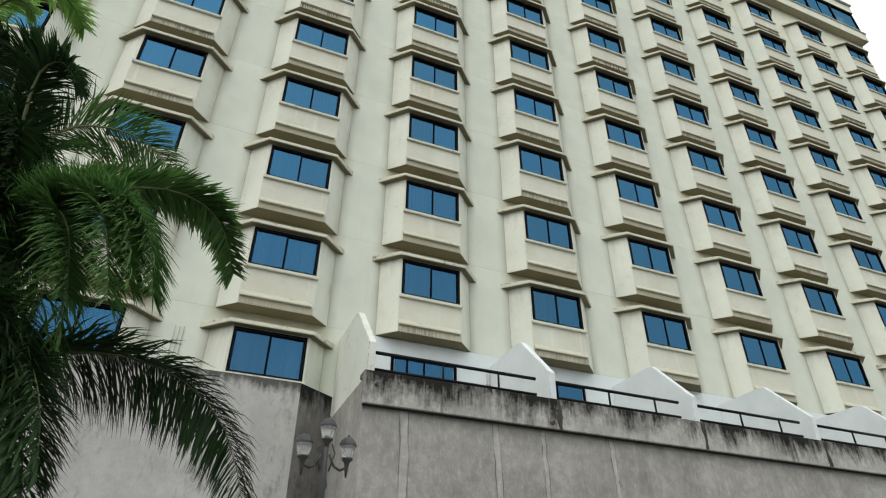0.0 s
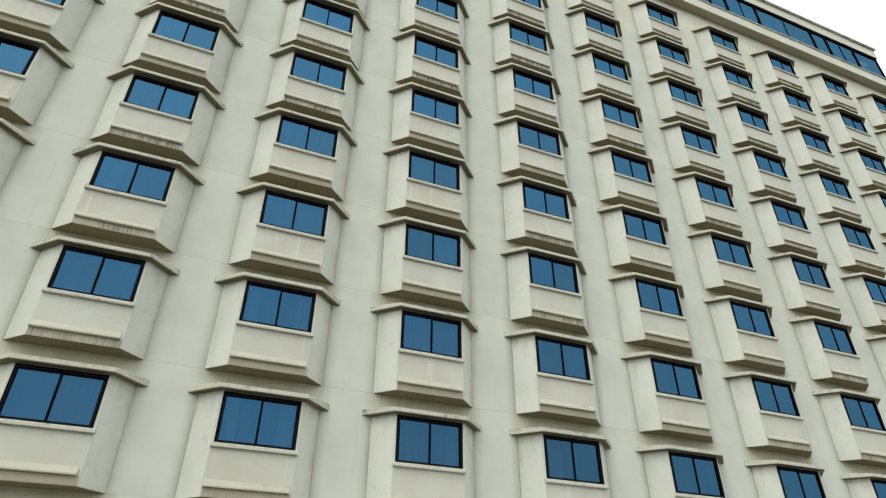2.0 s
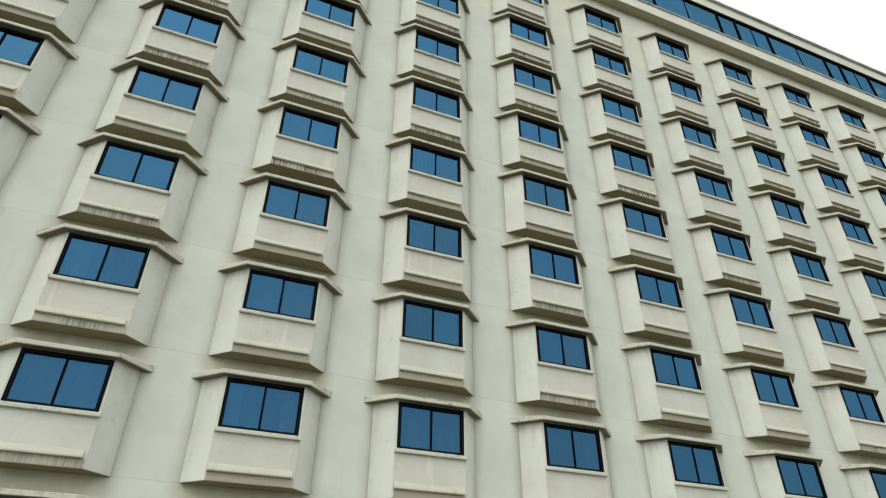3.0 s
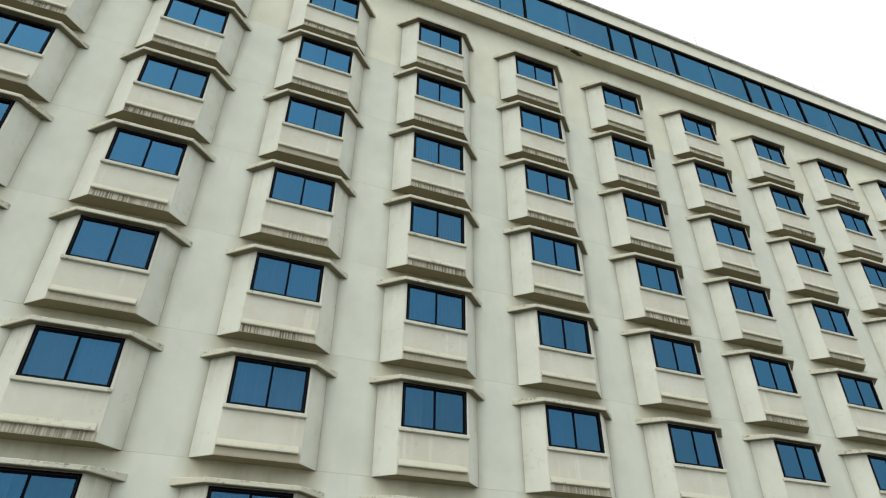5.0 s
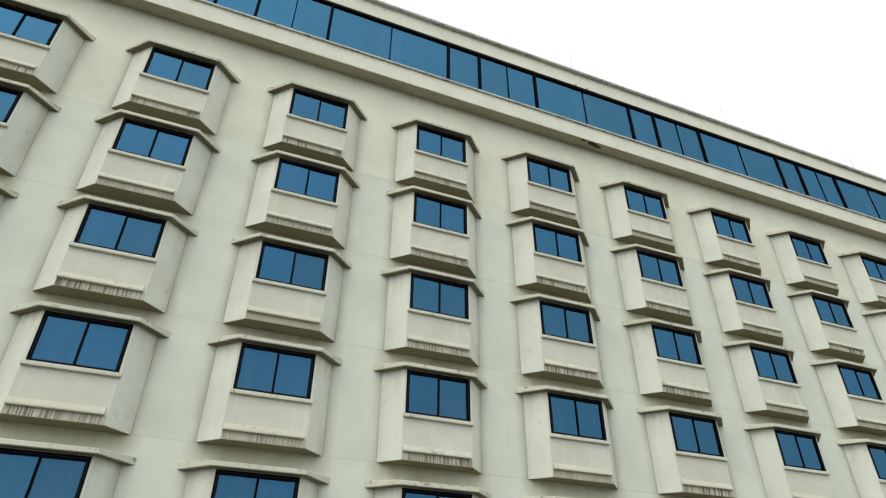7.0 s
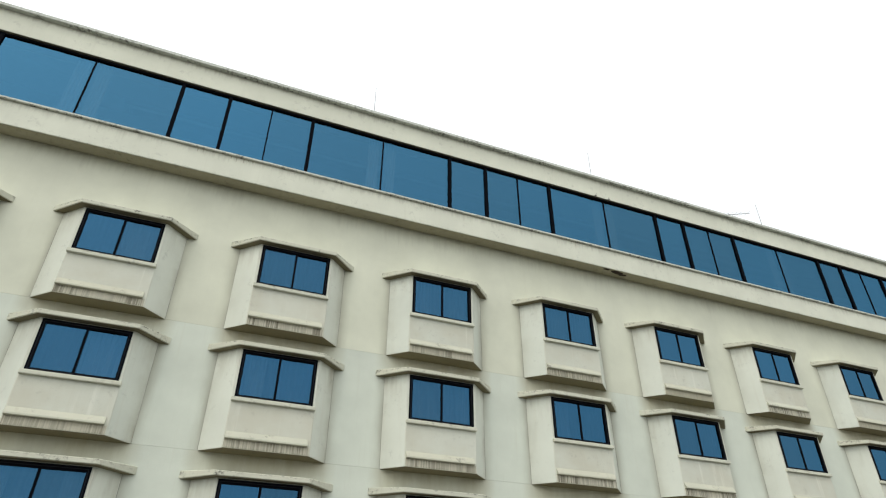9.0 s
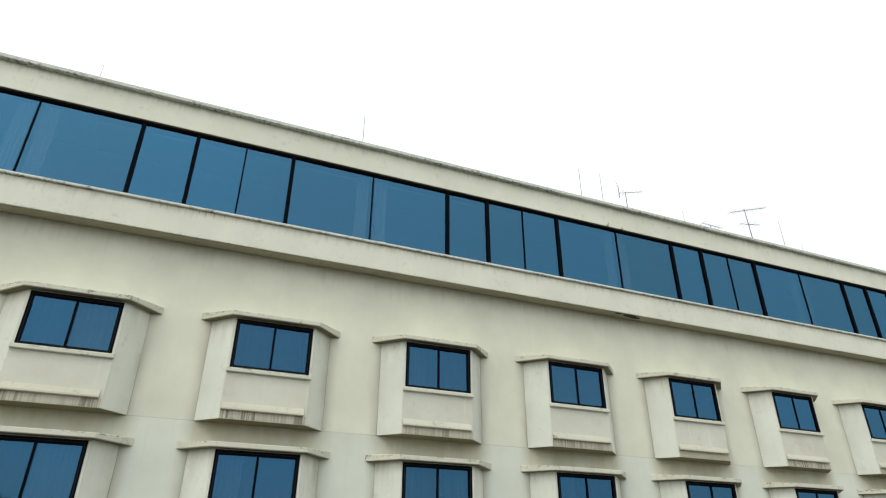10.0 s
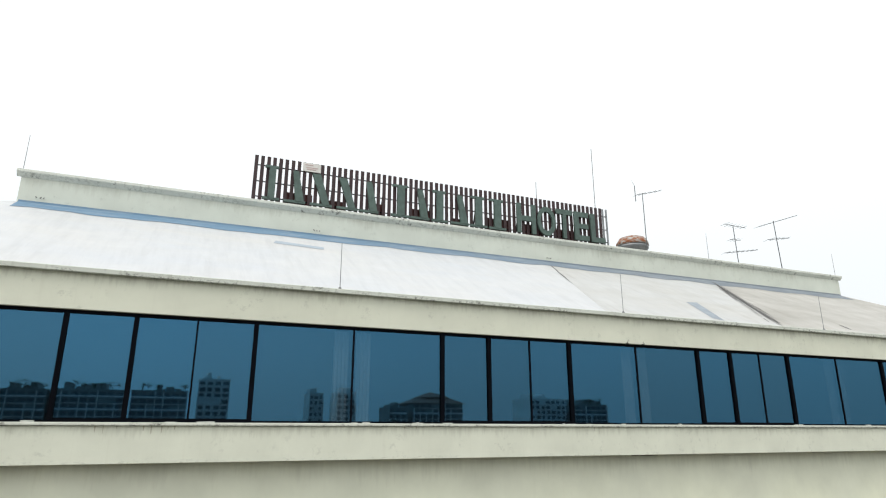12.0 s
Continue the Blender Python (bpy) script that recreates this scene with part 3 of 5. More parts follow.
    box(bm, e, WW - e, -0.016, -0.0125, -WH + 0.034, -WH + 0.042)
    for x in (e, WW - e - 0.009):
        box(bm, x, x + 0.009, -0.016, -0.0125, -WH + 0.0425, -e - 0.0105)
    part("sash_bead", bm, mat_bead, body, "thin grey bead in the window frame")
    for k, (a, b) in enumerate(((w, WW / 2 - 0.02), (WW / 2 + 0.02, WW - w))):
        bm = bmesh.new()
        box(bm, a, b, 0.018 + 0.014 * k, 0.024 + 0.014 * k, -WH + 0.065, -0.10)
        pane = part("pane", bm, mat_glass, body, "blue reflective glass")
        pane.visible_shadow = False
    # near panel painted dark, in place of the unlit room
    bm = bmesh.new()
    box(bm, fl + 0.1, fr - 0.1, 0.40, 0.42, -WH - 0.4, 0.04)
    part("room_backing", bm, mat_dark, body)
    bm = bmesh.new()
    rows = []
    for i in range(61):
        x, y = 0.03 + (WW - 0.06) * i / 60, 0.20 + 0.022 * math.sin(1.25 * i) + 0.020 * math.sin(0.37 * i + style)
        rows.append((bm.verts.new((x, y, -WH)), bm.verts.new((x, y, -0.03))))
    for p, q in zip(rows, rows[1:]):
        bm.faces.new((p[0], q[0], q[1], p[1]))
    part("sheer_curtain", bm, mat_sheer, body, "grey sheer curtain")
    for a, b in {0: (), 1: ((0.09, 0.62),), 2: ((0.09, 0.42), (1.36, 1.73)), 3: ((0.95, 1.73),), 4: ((0.09, 0.85), (1.0, 1.73))}[style]:
        bm = bmesh.new()
        cnt = int((b - a) / 0.035)
        rows = []
        for i in range(cnt + 1):
            x, y = a + (b - a) * i / cnt, 0.13 + 0.022 * math.sin(2.1 * i) + 0.012 * math.sin(0.9 * i + style)
            rows.append((bm.verts.new((x, y, -WH)), bm.verts.new((x, y, -0.05))))
        for p, q in zip(rows, rows[1:]):
            bm.faces.new((p[0], q[0], q[1], p[1]))
        part("curtain", bm, mat_curtain, body, "pale gathered curtain")
    return body


rng = random.Random(7)
first = {}
for f in range(10):
    for c in COLS:
        if f == 9 and c >= 2:
            continue
        style = rng.choice((0, 1, 1, 2, 2, 3, 3, 4, 4))
        m = pose(c * BAY, 0, ZT - f * STOREY)
        if style in first:
            copy_thing(first[style], m)
        else:
            first[style] = bay_window(style)
            first[style].matrix_basis = m

# ==== top floor: spandrel, glazing, lintel and cornice ====
bm = bmesh.new()
run_profile(bm, [(0.0, 38.69), (0.0, 39.44), (YW + 0.2, 39.44), (YW + 0.2, 38.735), (YW, 38.735), (0.10, 38.70)][::-1], X0 - 0.05, X1 + 0.02)
part("spandrel", bm, mat_band, hotel, "cream rendered spandrel band", bevel=0.008)
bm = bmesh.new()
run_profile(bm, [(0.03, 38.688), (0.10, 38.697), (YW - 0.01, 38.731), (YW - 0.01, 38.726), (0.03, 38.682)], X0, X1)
part("spandrel_soffit", bm, mat_soffit_pale, hotel, "beige underside of the spandrel")
bm = bmesh.new()
box(bm, X0 - 0.1, X1 + 0.07, -0.075, 0.30, 39.443, 39.51)
part("sill_band", bm, mat_lip, hotel, "mould-specked cream sill band", bevel=0.012)
bm = bmesh.new()
box(bm, X0 - 0.05, X1 + 0.02, 0.02, 0.6, 41.80, 42.60)
part("lintel_band", bm, mat_lintel, hotel, "cream rendered lintel band", bevel=0.008)
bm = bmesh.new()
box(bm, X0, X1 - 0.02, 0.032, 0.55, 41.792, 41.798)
part("lintel_soffit", bm, mat_lintel_soffit, hotel, "brown underside of the lintel")
bm = bmesh.new()
run_profile(bm, [(0.02, 42.585), (-0.125, 42.575), (-0.13, 42.685), (0.55, 42.70), (0.55, 42.603), (0.3, 42.603)][::-1], X0 - 0.12, X1 + 0.1)
part("cornice", bm, mat_cornice, hotel, "weathered cream cornice lip", bevel=0.01)

crumb = random.Random(40)
for k in range(34):                                             # crumbs of old sealant on the sill band
    x = crumb.uniform(X0 + 1, 30)
    bm = bmesh.new()
    box(bm, x, x + crumb.uniform(0.04, 0.28), -0.045 + crumb.uniform(0, 0.06), 0.055, 39.508, 39.508 + crumb.uniform(0.012, 0.035))
    part("sealant_crumb", bm, mat_crumb, hotel, "pale crumb of old sealant", bevel=0.005)
drip = random.Random(12)
for x in (2.05, 2.2, 2.45, 2.95, 3.1, 3.3, 3.42, 3.55, 8.7, 9.0, 14.2, 14.35, 19.6):
    bm = bmesh.new()
    ln, h = drip.uniform(0.06, 0.22), drip.uniform(0.008, 0.02)
    bm.faces.new([bm.verts.new(p) for p in ((x - h, -0.004, 39.442), (x - h * 0.3, -0.004, 39.442 - ln), (x + h * 0.3, -0.004, 39.442 - ln * 0.9), (x + h, -0.004, 39.442))])
    part("mould_drip", bm, mat_drip, hotel, "dark rain run below the sill band")

for x in (15.51, 16.08):                                        # cut wire ends under the lintel's edge
    bm = bmesh.new()
    for q in range(4):
        tube(bm, (x + 0.03 * q, 0.012, 41.80), (x + 0.03 * q + drip.uniform(-0.04, 0.04), -0.03, 41.80 + drip.uniform(-0.02, 0.10)), 0.009, 0.005, 5)
    part("wire_stub", bm, mat_rail, hotel, "black ends of cut wire")

spall = random.Random(4)
for cx, cy, r0 in ((16.05, 0.14, 0.16), (16.32, 0.20, 0.10), (15.55, 0.07, 0.07)):
    bm = bmesh.new()
    rim = []
    for k in range(11):
        t = 2 * math.pi * k / 11
        r = r0 * spall.uniform(0.6, 1.2)
        rim.append((cx + 1.6 * r * math.cos(t), max(0.02, cy + 0.6 * r * math.sin(t))))
    plan_prism(bm, rim, 38.665, 38.69)
    part("spalled_patch", bm, mat_spall, hotel, "dark spalled concrete patch with rust")
GY, GZ0, GZ1 = 0.13, 39.51, 41.80
cuts = []
for k in range(-2, 5):
    b = 5.06 + 8.545 * k
    cuts += [(b, True), (b + 2.33, False), (b + 4.68, True), (b + 6.02, True), (b + 7.27, False)]
cuts = [(x, t) for x, t in cuts if X0 + 0.5 < x < X1 - 0.5]
bm = bmesh.new()
box(bm, X0 + 0.02, X1 - 0.05, GY - 0.04, GY + 0.05, GZ1 - 0.07, GZ1 - 0.006)
box(bm, X0 + 0.02, X1 - 0.05, GY - 0.03, GY + 0.05, GZ0, GZ0 + 0.045)
for x, thick in cuts:
    w = 0.05 if thick else 0.02
    box(bm, x - w, x + w, GY - (0.045 if thick else 0.012), GY + 0.05, GZ0 + 0.045, GZ1 - 0.07)
for x in (X0 + 0.05, X1 - 0.10):
    box(bm, x - 0.04, x + 0.04, GY - 0.04, GY + 0.05, GZ0 + 0.045, GZ1 - 0.07)
sashes = []
for k in range(-2, 5):
    b = 5.06 + 8.545 * k
    sashes += [(b + 4.73, b + 5.97), (b + 6.07, b + 7.25), (b + 7.29, b + 8.495)]
strip = part("strip_window", bm, mat_frame, hotel, "long black-framed strip window of blue glass")
for a, b in sashes:                                             # bottom rails of the opening lights
    if a > X0 + 0.2 and b < X1 - 0.2:
        bm = bmesh.new()
        box(bm, a, b, GY - 0.014, GY + 0.011, GZ0 + 0.0455, GZ0 + 0.080)
        part("sash_rail", bm, mat_frame, strip, "black bottom rail of an opening light")
edges = [(X0 + 0.09, True)] + cuts + [(X1 - 0.14, True)]
for (a, ta), (b, tb) in zip(edges, edges[1:]):
    bm = bmesh.new()
    box(bm, a + (0.05 if ta else 0.02), b - (0.05 if tb else 0.02), GY + 0.012, GY + 0.02, GZ0 + 0.045, GZ1 - 0.07)
    pane = part("pane", bm, mat_strip_glass, strip, "blue reflective glass")
    pane.visible_shadow = False
bm = bmesh.new()
box(bm, X1 - 0.09, X1 - 0.08, GY, DEPTH, GZ0, GZ1)
part("pane", bm, mat_strip_glass, strip, "blue reflective glass")
# gathered curtains behind the thin mullions
for x, thick in cuts:
    if not thick and abs(((x - 5.06) / 8.545) % 1 - 0.273) < 0.03:
        for s in (-1, 1):
            bm = bmesh.new()
            for i in range(8):
                xa = x + s * (0.10 + 0.045 * i)
                y = GY + 0.12 + (0.05 if i % 2 else 0)
                bm.faces.new([bm.verts.new(q) for q in ((xa, y, GZ0), (xa + s * 0.045, 2 * GY + 0.29 - y, GZ0), (xa + s * 0.045, 2 * GY + 0.29 - y, GZ1 - 0.1), (xa, y, GZ1 - 0.1))])
            part("curtain", bm, mat_curtain, strip, "pale gathered curtain")
bm = bmesh.new()
box(bm, X0 + 0.3, X1 - 0.3, 2.6, 2.7, 39.3, 42.2)
box(bm, X0 + 0.3, X1 - 0.3, 0.66, 2.6, 39.3, 39.42)
part("inner_wall", bm, mat_room, hotel)

# ==== roof ====
E0, E1, RY0, RZ0 = X0, X1, 0.10, 42.66
TX0, TX1, TY0, TY1, TZ = -1.59, 34.05, 6.15, 17.9, 45.95


def slope(name, pts, mat, label):
    bm = bmesh.new()
    up = [bm.verts.new(p) for p in pts]
    lo = [bm.verts.new((x, y, z - 0.06)) for x, y, z in pts]
    bm.faces.new(up)
    bm.faces.new(lo[::-1])
    for i in range(len(pts)):
        j = (i + 1) % len(pts)
        bm.faces.new((lo[i], lo[j], up[j], up[i]))
    return part(name, bm, mat, hotel, label)


def on_slope(x, s):
    """The place on the front slope at x, s from 0 (cornice) to 1 (upper wall)."""
    return (x, RY0 + s * (TY0 - RY0), RZ0 + s * (TZ - RZ0))


slope("roof_slope", [on_slope(E0, 0), on_slope(15.05, 0), on_slope(16.75, 1), on_slope(TX0, 1)], mat_roof, "smooth white metal roof slope")
slope("roof_slope", [on_slope(15.054, 0), on_slope(22.3, 0), on_slope(25.4, 1), on_slope(16.754, 1)], mat_roof_mid, "mottled off-white metal roof slope")
slope("roof_slope", [on_slope(22.304, 0), on_slope(E1, 0), on_slope(TX1, 1), on_slope(25.404, 1)], mat_roof_old, "weathered beige-grey roof slope")
slope("roof_slope", [(E1, RY0, RZ0), (E1, DEPTH, RZ0), (TX1, TY1, TZ), (TX1, TY0, TZ)], mat_roof_old, "weathered beige-grey roof slope")
slope("roof_slope", [(E0, DEPTH, RZ0), (E0, RY0, RZ0), (TX0, TY0, TZ), (TX0, TY1, TZ)], mat_roof, "smooth white metal roof slope")
slope("roof_slope", [(E1, DEPTH, RZ0), (E0, DEPTH, RZ0), (TX0, TY1, TZ), (TX1, TY1, TZ)], mat_roof_old, "weathered beige-grey roof slope")

# upper wall with its coping and blue flashing
for nm, xa, xb, ya, yb in (("upper_wall", TX0, TX1, TY0 - 0.06, TY0 + 0.15), ("upper_wall", TX0, TX1, TY1 - 0.15, TY1 + 0.06),
                           ("upper_wall", TX0, TX0 + 0.2, TY0 + 0.153, TY1 - 0.153), ("upper_wall", TX1 - 0.2, TX1, TY0 + 0.153, TY1 - 0.153)):
    bm = bmesh.new()
    box(bm, xa, xb, ya, yb, TZ - 0.3, 46.80)
    part(nm, bm, mat_upper, hotel, "cream rendered upper parapet wall")
bm = bmesh.new()
run_profile(bm, [(TY0 - 0.062, 46.70), (TY0 - 0.20, 46.84), (TY0 - 0.20, 46.93), (TY0 + 0.20, 46.95), (TY0 + 0.20, 46.803), (TY0 - 0.062, 46.803)][::-1], TX0 - 0.12, TX1 + 0.14)
part("coping", bm, mat_coping_lip, hotel, "weathered cream coping with a flared lip", bevel=0.01)
edge = random.Random(8)
bm = bmesh.new()
prev = None
for k in range(73):
    x = TX0 + 0.04 + (TX1 - TX0 - 0.06) * k / 72
    low = 0.875 + 0.012 * math.sin(0.9 * k) + edge.uniform(-0.008, 0.008)
    row = [bm.verts.new(Vector(on_slope(x, s)) + Vector((0, -0.004, 0.010))) for s in (low, 0.988)] + [bm.verts.new((x, TY0 - 0.066, TZ + 0.03))]
    if prev:
        for i in range(2):
            bm.faces.new((prev[i], row[i], row[i + 1], prev[i + 1]))
    prev = row
part("flashing", bm, mat_flash, hotel, "dull blue painted flashing, grey at one end")
for x, z in ((-1.09, 46.13), (7.3, 46.12), (16.75, 46.11)):     # lumps of tar on the flashing
    bm = bmesh.new()
    for q in range(3):
        tube(bm, (x + q * 0.09, TY0 - 0.10, z - 0.05), (x + q * 0.09 + edge.uniform(-0.04, 0.04), TY0 - 0.12, z - 0.02 + edge.uniform(0.0, 0.025)), 0.022, 0.010, 6)
    part("tar_lump", bm, mat_tar, hotel, "dark lump of tar at the wall foot")
bm = bmesh.new()
box(bm, TX0 + 0.2, TX1 - 0.2, TY0 + 0.15, TY1 - 0.15, TZ - 0.05, TZ + 0.25)
part("upper_roof", bm, mat_conc, hotel, "flat concrete upper roof")

# ragged tar runs and a shadow-like grey patch painted on the slope
tar = random.Random(5)
for x0, x1, s0, s1, wide, runs in ((22.3, 25.4, 0.03, 0.97, 0.55, 36), (15.05, 16.75, 0.50, 0.97, 0.03, 2), (26.2, 26.9, 0.08, 0.16, 0.10, 7)):
    for i in range(runs):
        off = tar.gauss(0, 1) * wide * 0.45 if i else 0.0
        a, b = (s0, s1) if i < 2 else sorted((tar.uniform(s0, s1), tar.uniform(s0, s1)))
        bm = bmesh.new()
        prev = None
        for k in range(9):
            s = a + (b - a) * k / 8
            p = Vector(on_slope(x0 + (x1 - x0) * s + off * (1.15 - s), s)) + Vector((tar.uniform(-0.02, 0.02), -0.004, 0.008 + 0.0006 * i))
            h = ((0.035 if x0 > 20 else 0.02) if i < 2 else 0.018) * tar.uniform(0.5, 1.3) * (0.15 if k in (0, 8) else 1.0)
            pair = (bm.verts.new(p + Vector((-h, 0, 0))), bm.verts.new(p + Vector((h, 0, 0))))
            if prev:
                bm.faces.new((prev[0], prev[1], pair[1], pair[0]))
            prev = pair
        part("tar_run", bm, mat_tar, hotel, "dark ragged tar run on the roof")
# flat blue-grey sheet, coloured to look like a shadow
bm = bmesh.new()
bm.faces.new([bm.verts.new(Vector(on_slope(x, s)) + Vector((0, -0.004, 0.008))) for x, s in ((19.51, 0.07), (19.88, 0.05), (20.59, 0.35), (20.04, 0.34))])
part("roof_patch", bm, mat_patch, hotel, "blue-grey shadow patch painted on the roof sheet")


bm = bmesh.new()
bm.faces.new([bm.verts.new(Vector(on_slope(x, s)) + Vector((0, -0.004, 0.008))) for x, s in ((5.75, 0.70), (7.3, 0.67), (7.35, 0.72), (5.85, 0.755))])
part("roof_patch", bm, mat_patch_pale, hotel, "pale blue-grey strip on the roof sheet")

# ==== rooftop things ====
def lightning_rod(x, y, z, h):
    t = thing("lightning_rod", "thin grey metal lightning rod on the roof edge", "lightning rod", "lightning rods", at=pose(x, y, z))
    bm = bmesh.new()
    tube(bm, (0, 0, 0.02), (0, 0, h), 0.011 if h < 3 else 0.030, 0.007 if h < 3 else 0.020, 6)
    part("rod", bm, mat_rod, t)
    bm = bmesh.new()
    lathe(bm, [(0.05, 0.0), (0.05, 0.02), (0.02, 0.06)], seg=8)
    part("foot", bm, mat_aerial, t)


for x, y, z, h in ((6.95, 0.0, 42.69, 1.2), (15.5, 0.0, 42.69, 1.2), (24.0, 0.0, 42.69, 1.2), (32.55, 0.0, 42.69, 1.2),
                   (25.6, 6.2, 46.94, 1.3), (34.05, 6.2, 46.94, 1.2), (-1.61, 6.2, 46.94, 1.2), (21.9, 15.1, 46.2, 7.45), (25.9, 14.85, 46.2, 10.25)):
    lightning_rod(x, y, z, h)


def antenna(x, y, top, booms, lean):
    """A mast on the upper roof with booms of (drop, x from, x to, rise, elements)."""
    t = thing("television_antenna", "thin grey television antenna on a rooftop mast", "antenna", "rooftop antennas", at=pose(x, y, 46.2))
    h = top - 46.2
    bm = bmesh.new()
    tube(bm, (-lean, 0, 0), (0, 0, h), 0.026, 0.020, 6)
    part("mast", bm, mat_aerial, t)
    for drop, a, b, rise, count in booms:
        bm = bmesh.new()
        z = h - drop
        za, zb = z + rise * a, z + rise * b
        tube(bm, (a, 0, za), (b, 0, zb), 0.015, 0.015, 6)
        boom = part("boom", bm, mat_aerial, t)
        for i in range(count):
            q = a + (b - a) * (i + 0.3) / count
            half = 0.34 - 0.015 * i
            e = bmesh.new()
            tube(e, (q, -half, z + rise * q), (q, half, z + rise * q), 0.007, 0.007, 5)
            part("element", e, mat_aerial, boom)


antenna(25.62, 10.25, 51.75, ((0.05, -0.49, 1.33, 0.30, 5),), 0.05)
antenna(31.35, 9.7, 50.46, ((0.02, -0.67, 0.95, -0.02, 6), (0.86, -0.35, 0.42, 0.05, 3), (1.56, -0.88, 1.63, 0.175, 7)), -0.10)
antenna(30.56, 6.5, 49.62, ((0.09, -1.16, 1.8, 0.34, 8), (0.98, -0.6, 0.97, 0.17, 4)), -0.15)
# upright reflector at the end of the first antenna
bm = bmesh.new()
tube(bm, (25.13, 10.25, 51.20), (25.13, 10.25, 52.10), 0.022, 0.022, 6)
tube(bm, (25.13, 10.25, 52.10), (24.95, 10.25, 52.40), 0.009, 0.006, 6)
tagged(part("antenna_reflector", bm, mat_aerial, None), "thin upright antenna reflector on the boom's end", "antenna")

cowl = thing("roof_vent", "rusty round roof ventilator with a grey neck", "roof vent", at=pose(26.1, 12.0, 46.2))
bm = bmesh.new()
lathe(bm, [(0.78, 0.0), (0.78, 2.82), (0.87, 2.88), (0.87, 3.05)], seg=20)
part("neck", bm, mat_steel, cowl, "grey metal neck", True)
bm = bmesh.new()
lathe(bm, [(0.90, 3.05), (0.87, 3.24), (0.70, 3.49), (0.45, 3.58), (0.1, 3.60)], seg=20)
part("cap", bm, mat_rust, cowl, "rusty domed cap", True)

# roof sign
sign = thing("rooftop_sign", "maroon slatted rooftop sign with grey-green letters", "sign")
SY, SX0, SX1, SZ0, SZ1 = 14.0, 5.64, 26.04, 49.60, 52.11
count = 69
slat_bm = bmesh.new()
box(slat_bm, -0.085, 0.085, -0.03, 0.03, 0, SZ1 - SZ0)
slat_mesh = finish("slat", slat_bm, mat_slat)
for i in range(count):
    ob = new("slat", slat_mesh)
    ob.parent = sign
    ob.matrix_basis = pose(SX0 + 0.07 + (SX1 - SX0 - 0.55) * i / (count - 1), SY, SZ0, 0, rng.uniform(-0.3, 0.3), 0)
for x in (SX1 - 0.28, SX1 - 0.03):
    bm = bmesh.new()
    box(bm, x - 0.04, x + 0.04, SY - 0.04, SY + 0.04, SZ0, SZ1 - 0.02)
    part("end_post", bm, mat_steel, sign, "bare grey steel end post")
for z in (50.04, 50.82, 51.65):
    bm = bmesh.new()
    tube(bm, (SX0, SY + 0.07, z), (SX1, SY + 0.07, z), 0.03, 0.03, 6)
    part("girt", bm, mat_rail, sign)
for i in range(8):
    x = SX0 + 1.2 + i * 2.65
    bm = bmesh.new()
    tube(bm, (x, SY + 0.12, 46.2), (x, SY + 0.12, 51.9), 0.06, 0.06, 6)
    tube(bm, (x, SY + 0.12, 51.2), (x, SY + 1.9, 46.2), 0.045, 0.045, 6)
    part("support", bm, mat_rail, sign)
for i in range(9):
    x = SX0 + 1.5 + i * 2.2
    bm = bmesh.new()
    box(bm, x, x + rng.uniform(0.5, 1.5), SY + 0.14, SY + 0.20, SZ0 + 0.1, SZ0 + rng.uniform(0.6, 1.0))
    part("back_panel", bm, mat_slat_red, sign, "rusty red back panel")
# the maker's name is kept as plain upright shapes
LZ, LH = 49.88, 1.72
for xa, xb, slant in ((6.09, 6.89, 0), (7.1, 8.12, 1), (8.34, 9.43, -1), (9.67, 10.74, -1), (10.8, 11.81, 1), (12.49, 13.49, 0), (13.54, 14.58, 1),
                      (14.71, 15.63, 0), (15.81, 16.85, 1), (16.95, 17.94, 0), (18.07, 19.09, 0)):
    bm = bmesh.new()
    w = xb - xa
    xm = (xa + xb) / 2 + slant * 0.10
    plan = [(xm - 0.19 * w - slant * 0.16 * w, 0.06), (xm + 0.21 * w - slant * 0.16 * w, 0.06), (xm + 0.21 * w + slant * 0.16 * w, LH - 0.1), (xm - 0.19 * w + slant * 0.0, LH - 0.1)]
    if slant == 1:
        plan = [(xm - 0.06 * w, 0.06), (xm + 0.34 * w, 0.06), (xm + 0.02 * w, LH - 0.1), (xm - 0.24 * w, LH - 0.1)]
    if slant == -1:
        plan = [(xm + 0.16 * w, 0.06), (xm + 0.48 * w, 0.06), (xm + 0.02 * w, LH - 0.1), (xm - 0.36 * w, LH - 0.1)]
    a = [bm.verts.new((x, SY - 0.24, LZ + z)) for x, z in plan]
    b = [bm.verts.new((x, SY - 0.10, LZ + z)) for x, z in plan]
    bm.faces.new(a)
    bm.faces.new(b[::-1])
    for i in range(4):
        j = (i + 1) % 4
        bm.faces.new((a[j], a[i], b[i], b[j]))
    box(bm, xa, xb, SY - 0.22, SY - 0.10, LZ - 0.02, LZ + 0.10)
    if slant == 0:
        box(bm, xa + 0.05, xm + 0.36 * w, SY - 0.22, SY - 0.10, LZ + LH - 0.12, LZ + LH)
    part("letter_shape", bm, mat_letter, sign, "grey-green plain raised shape")
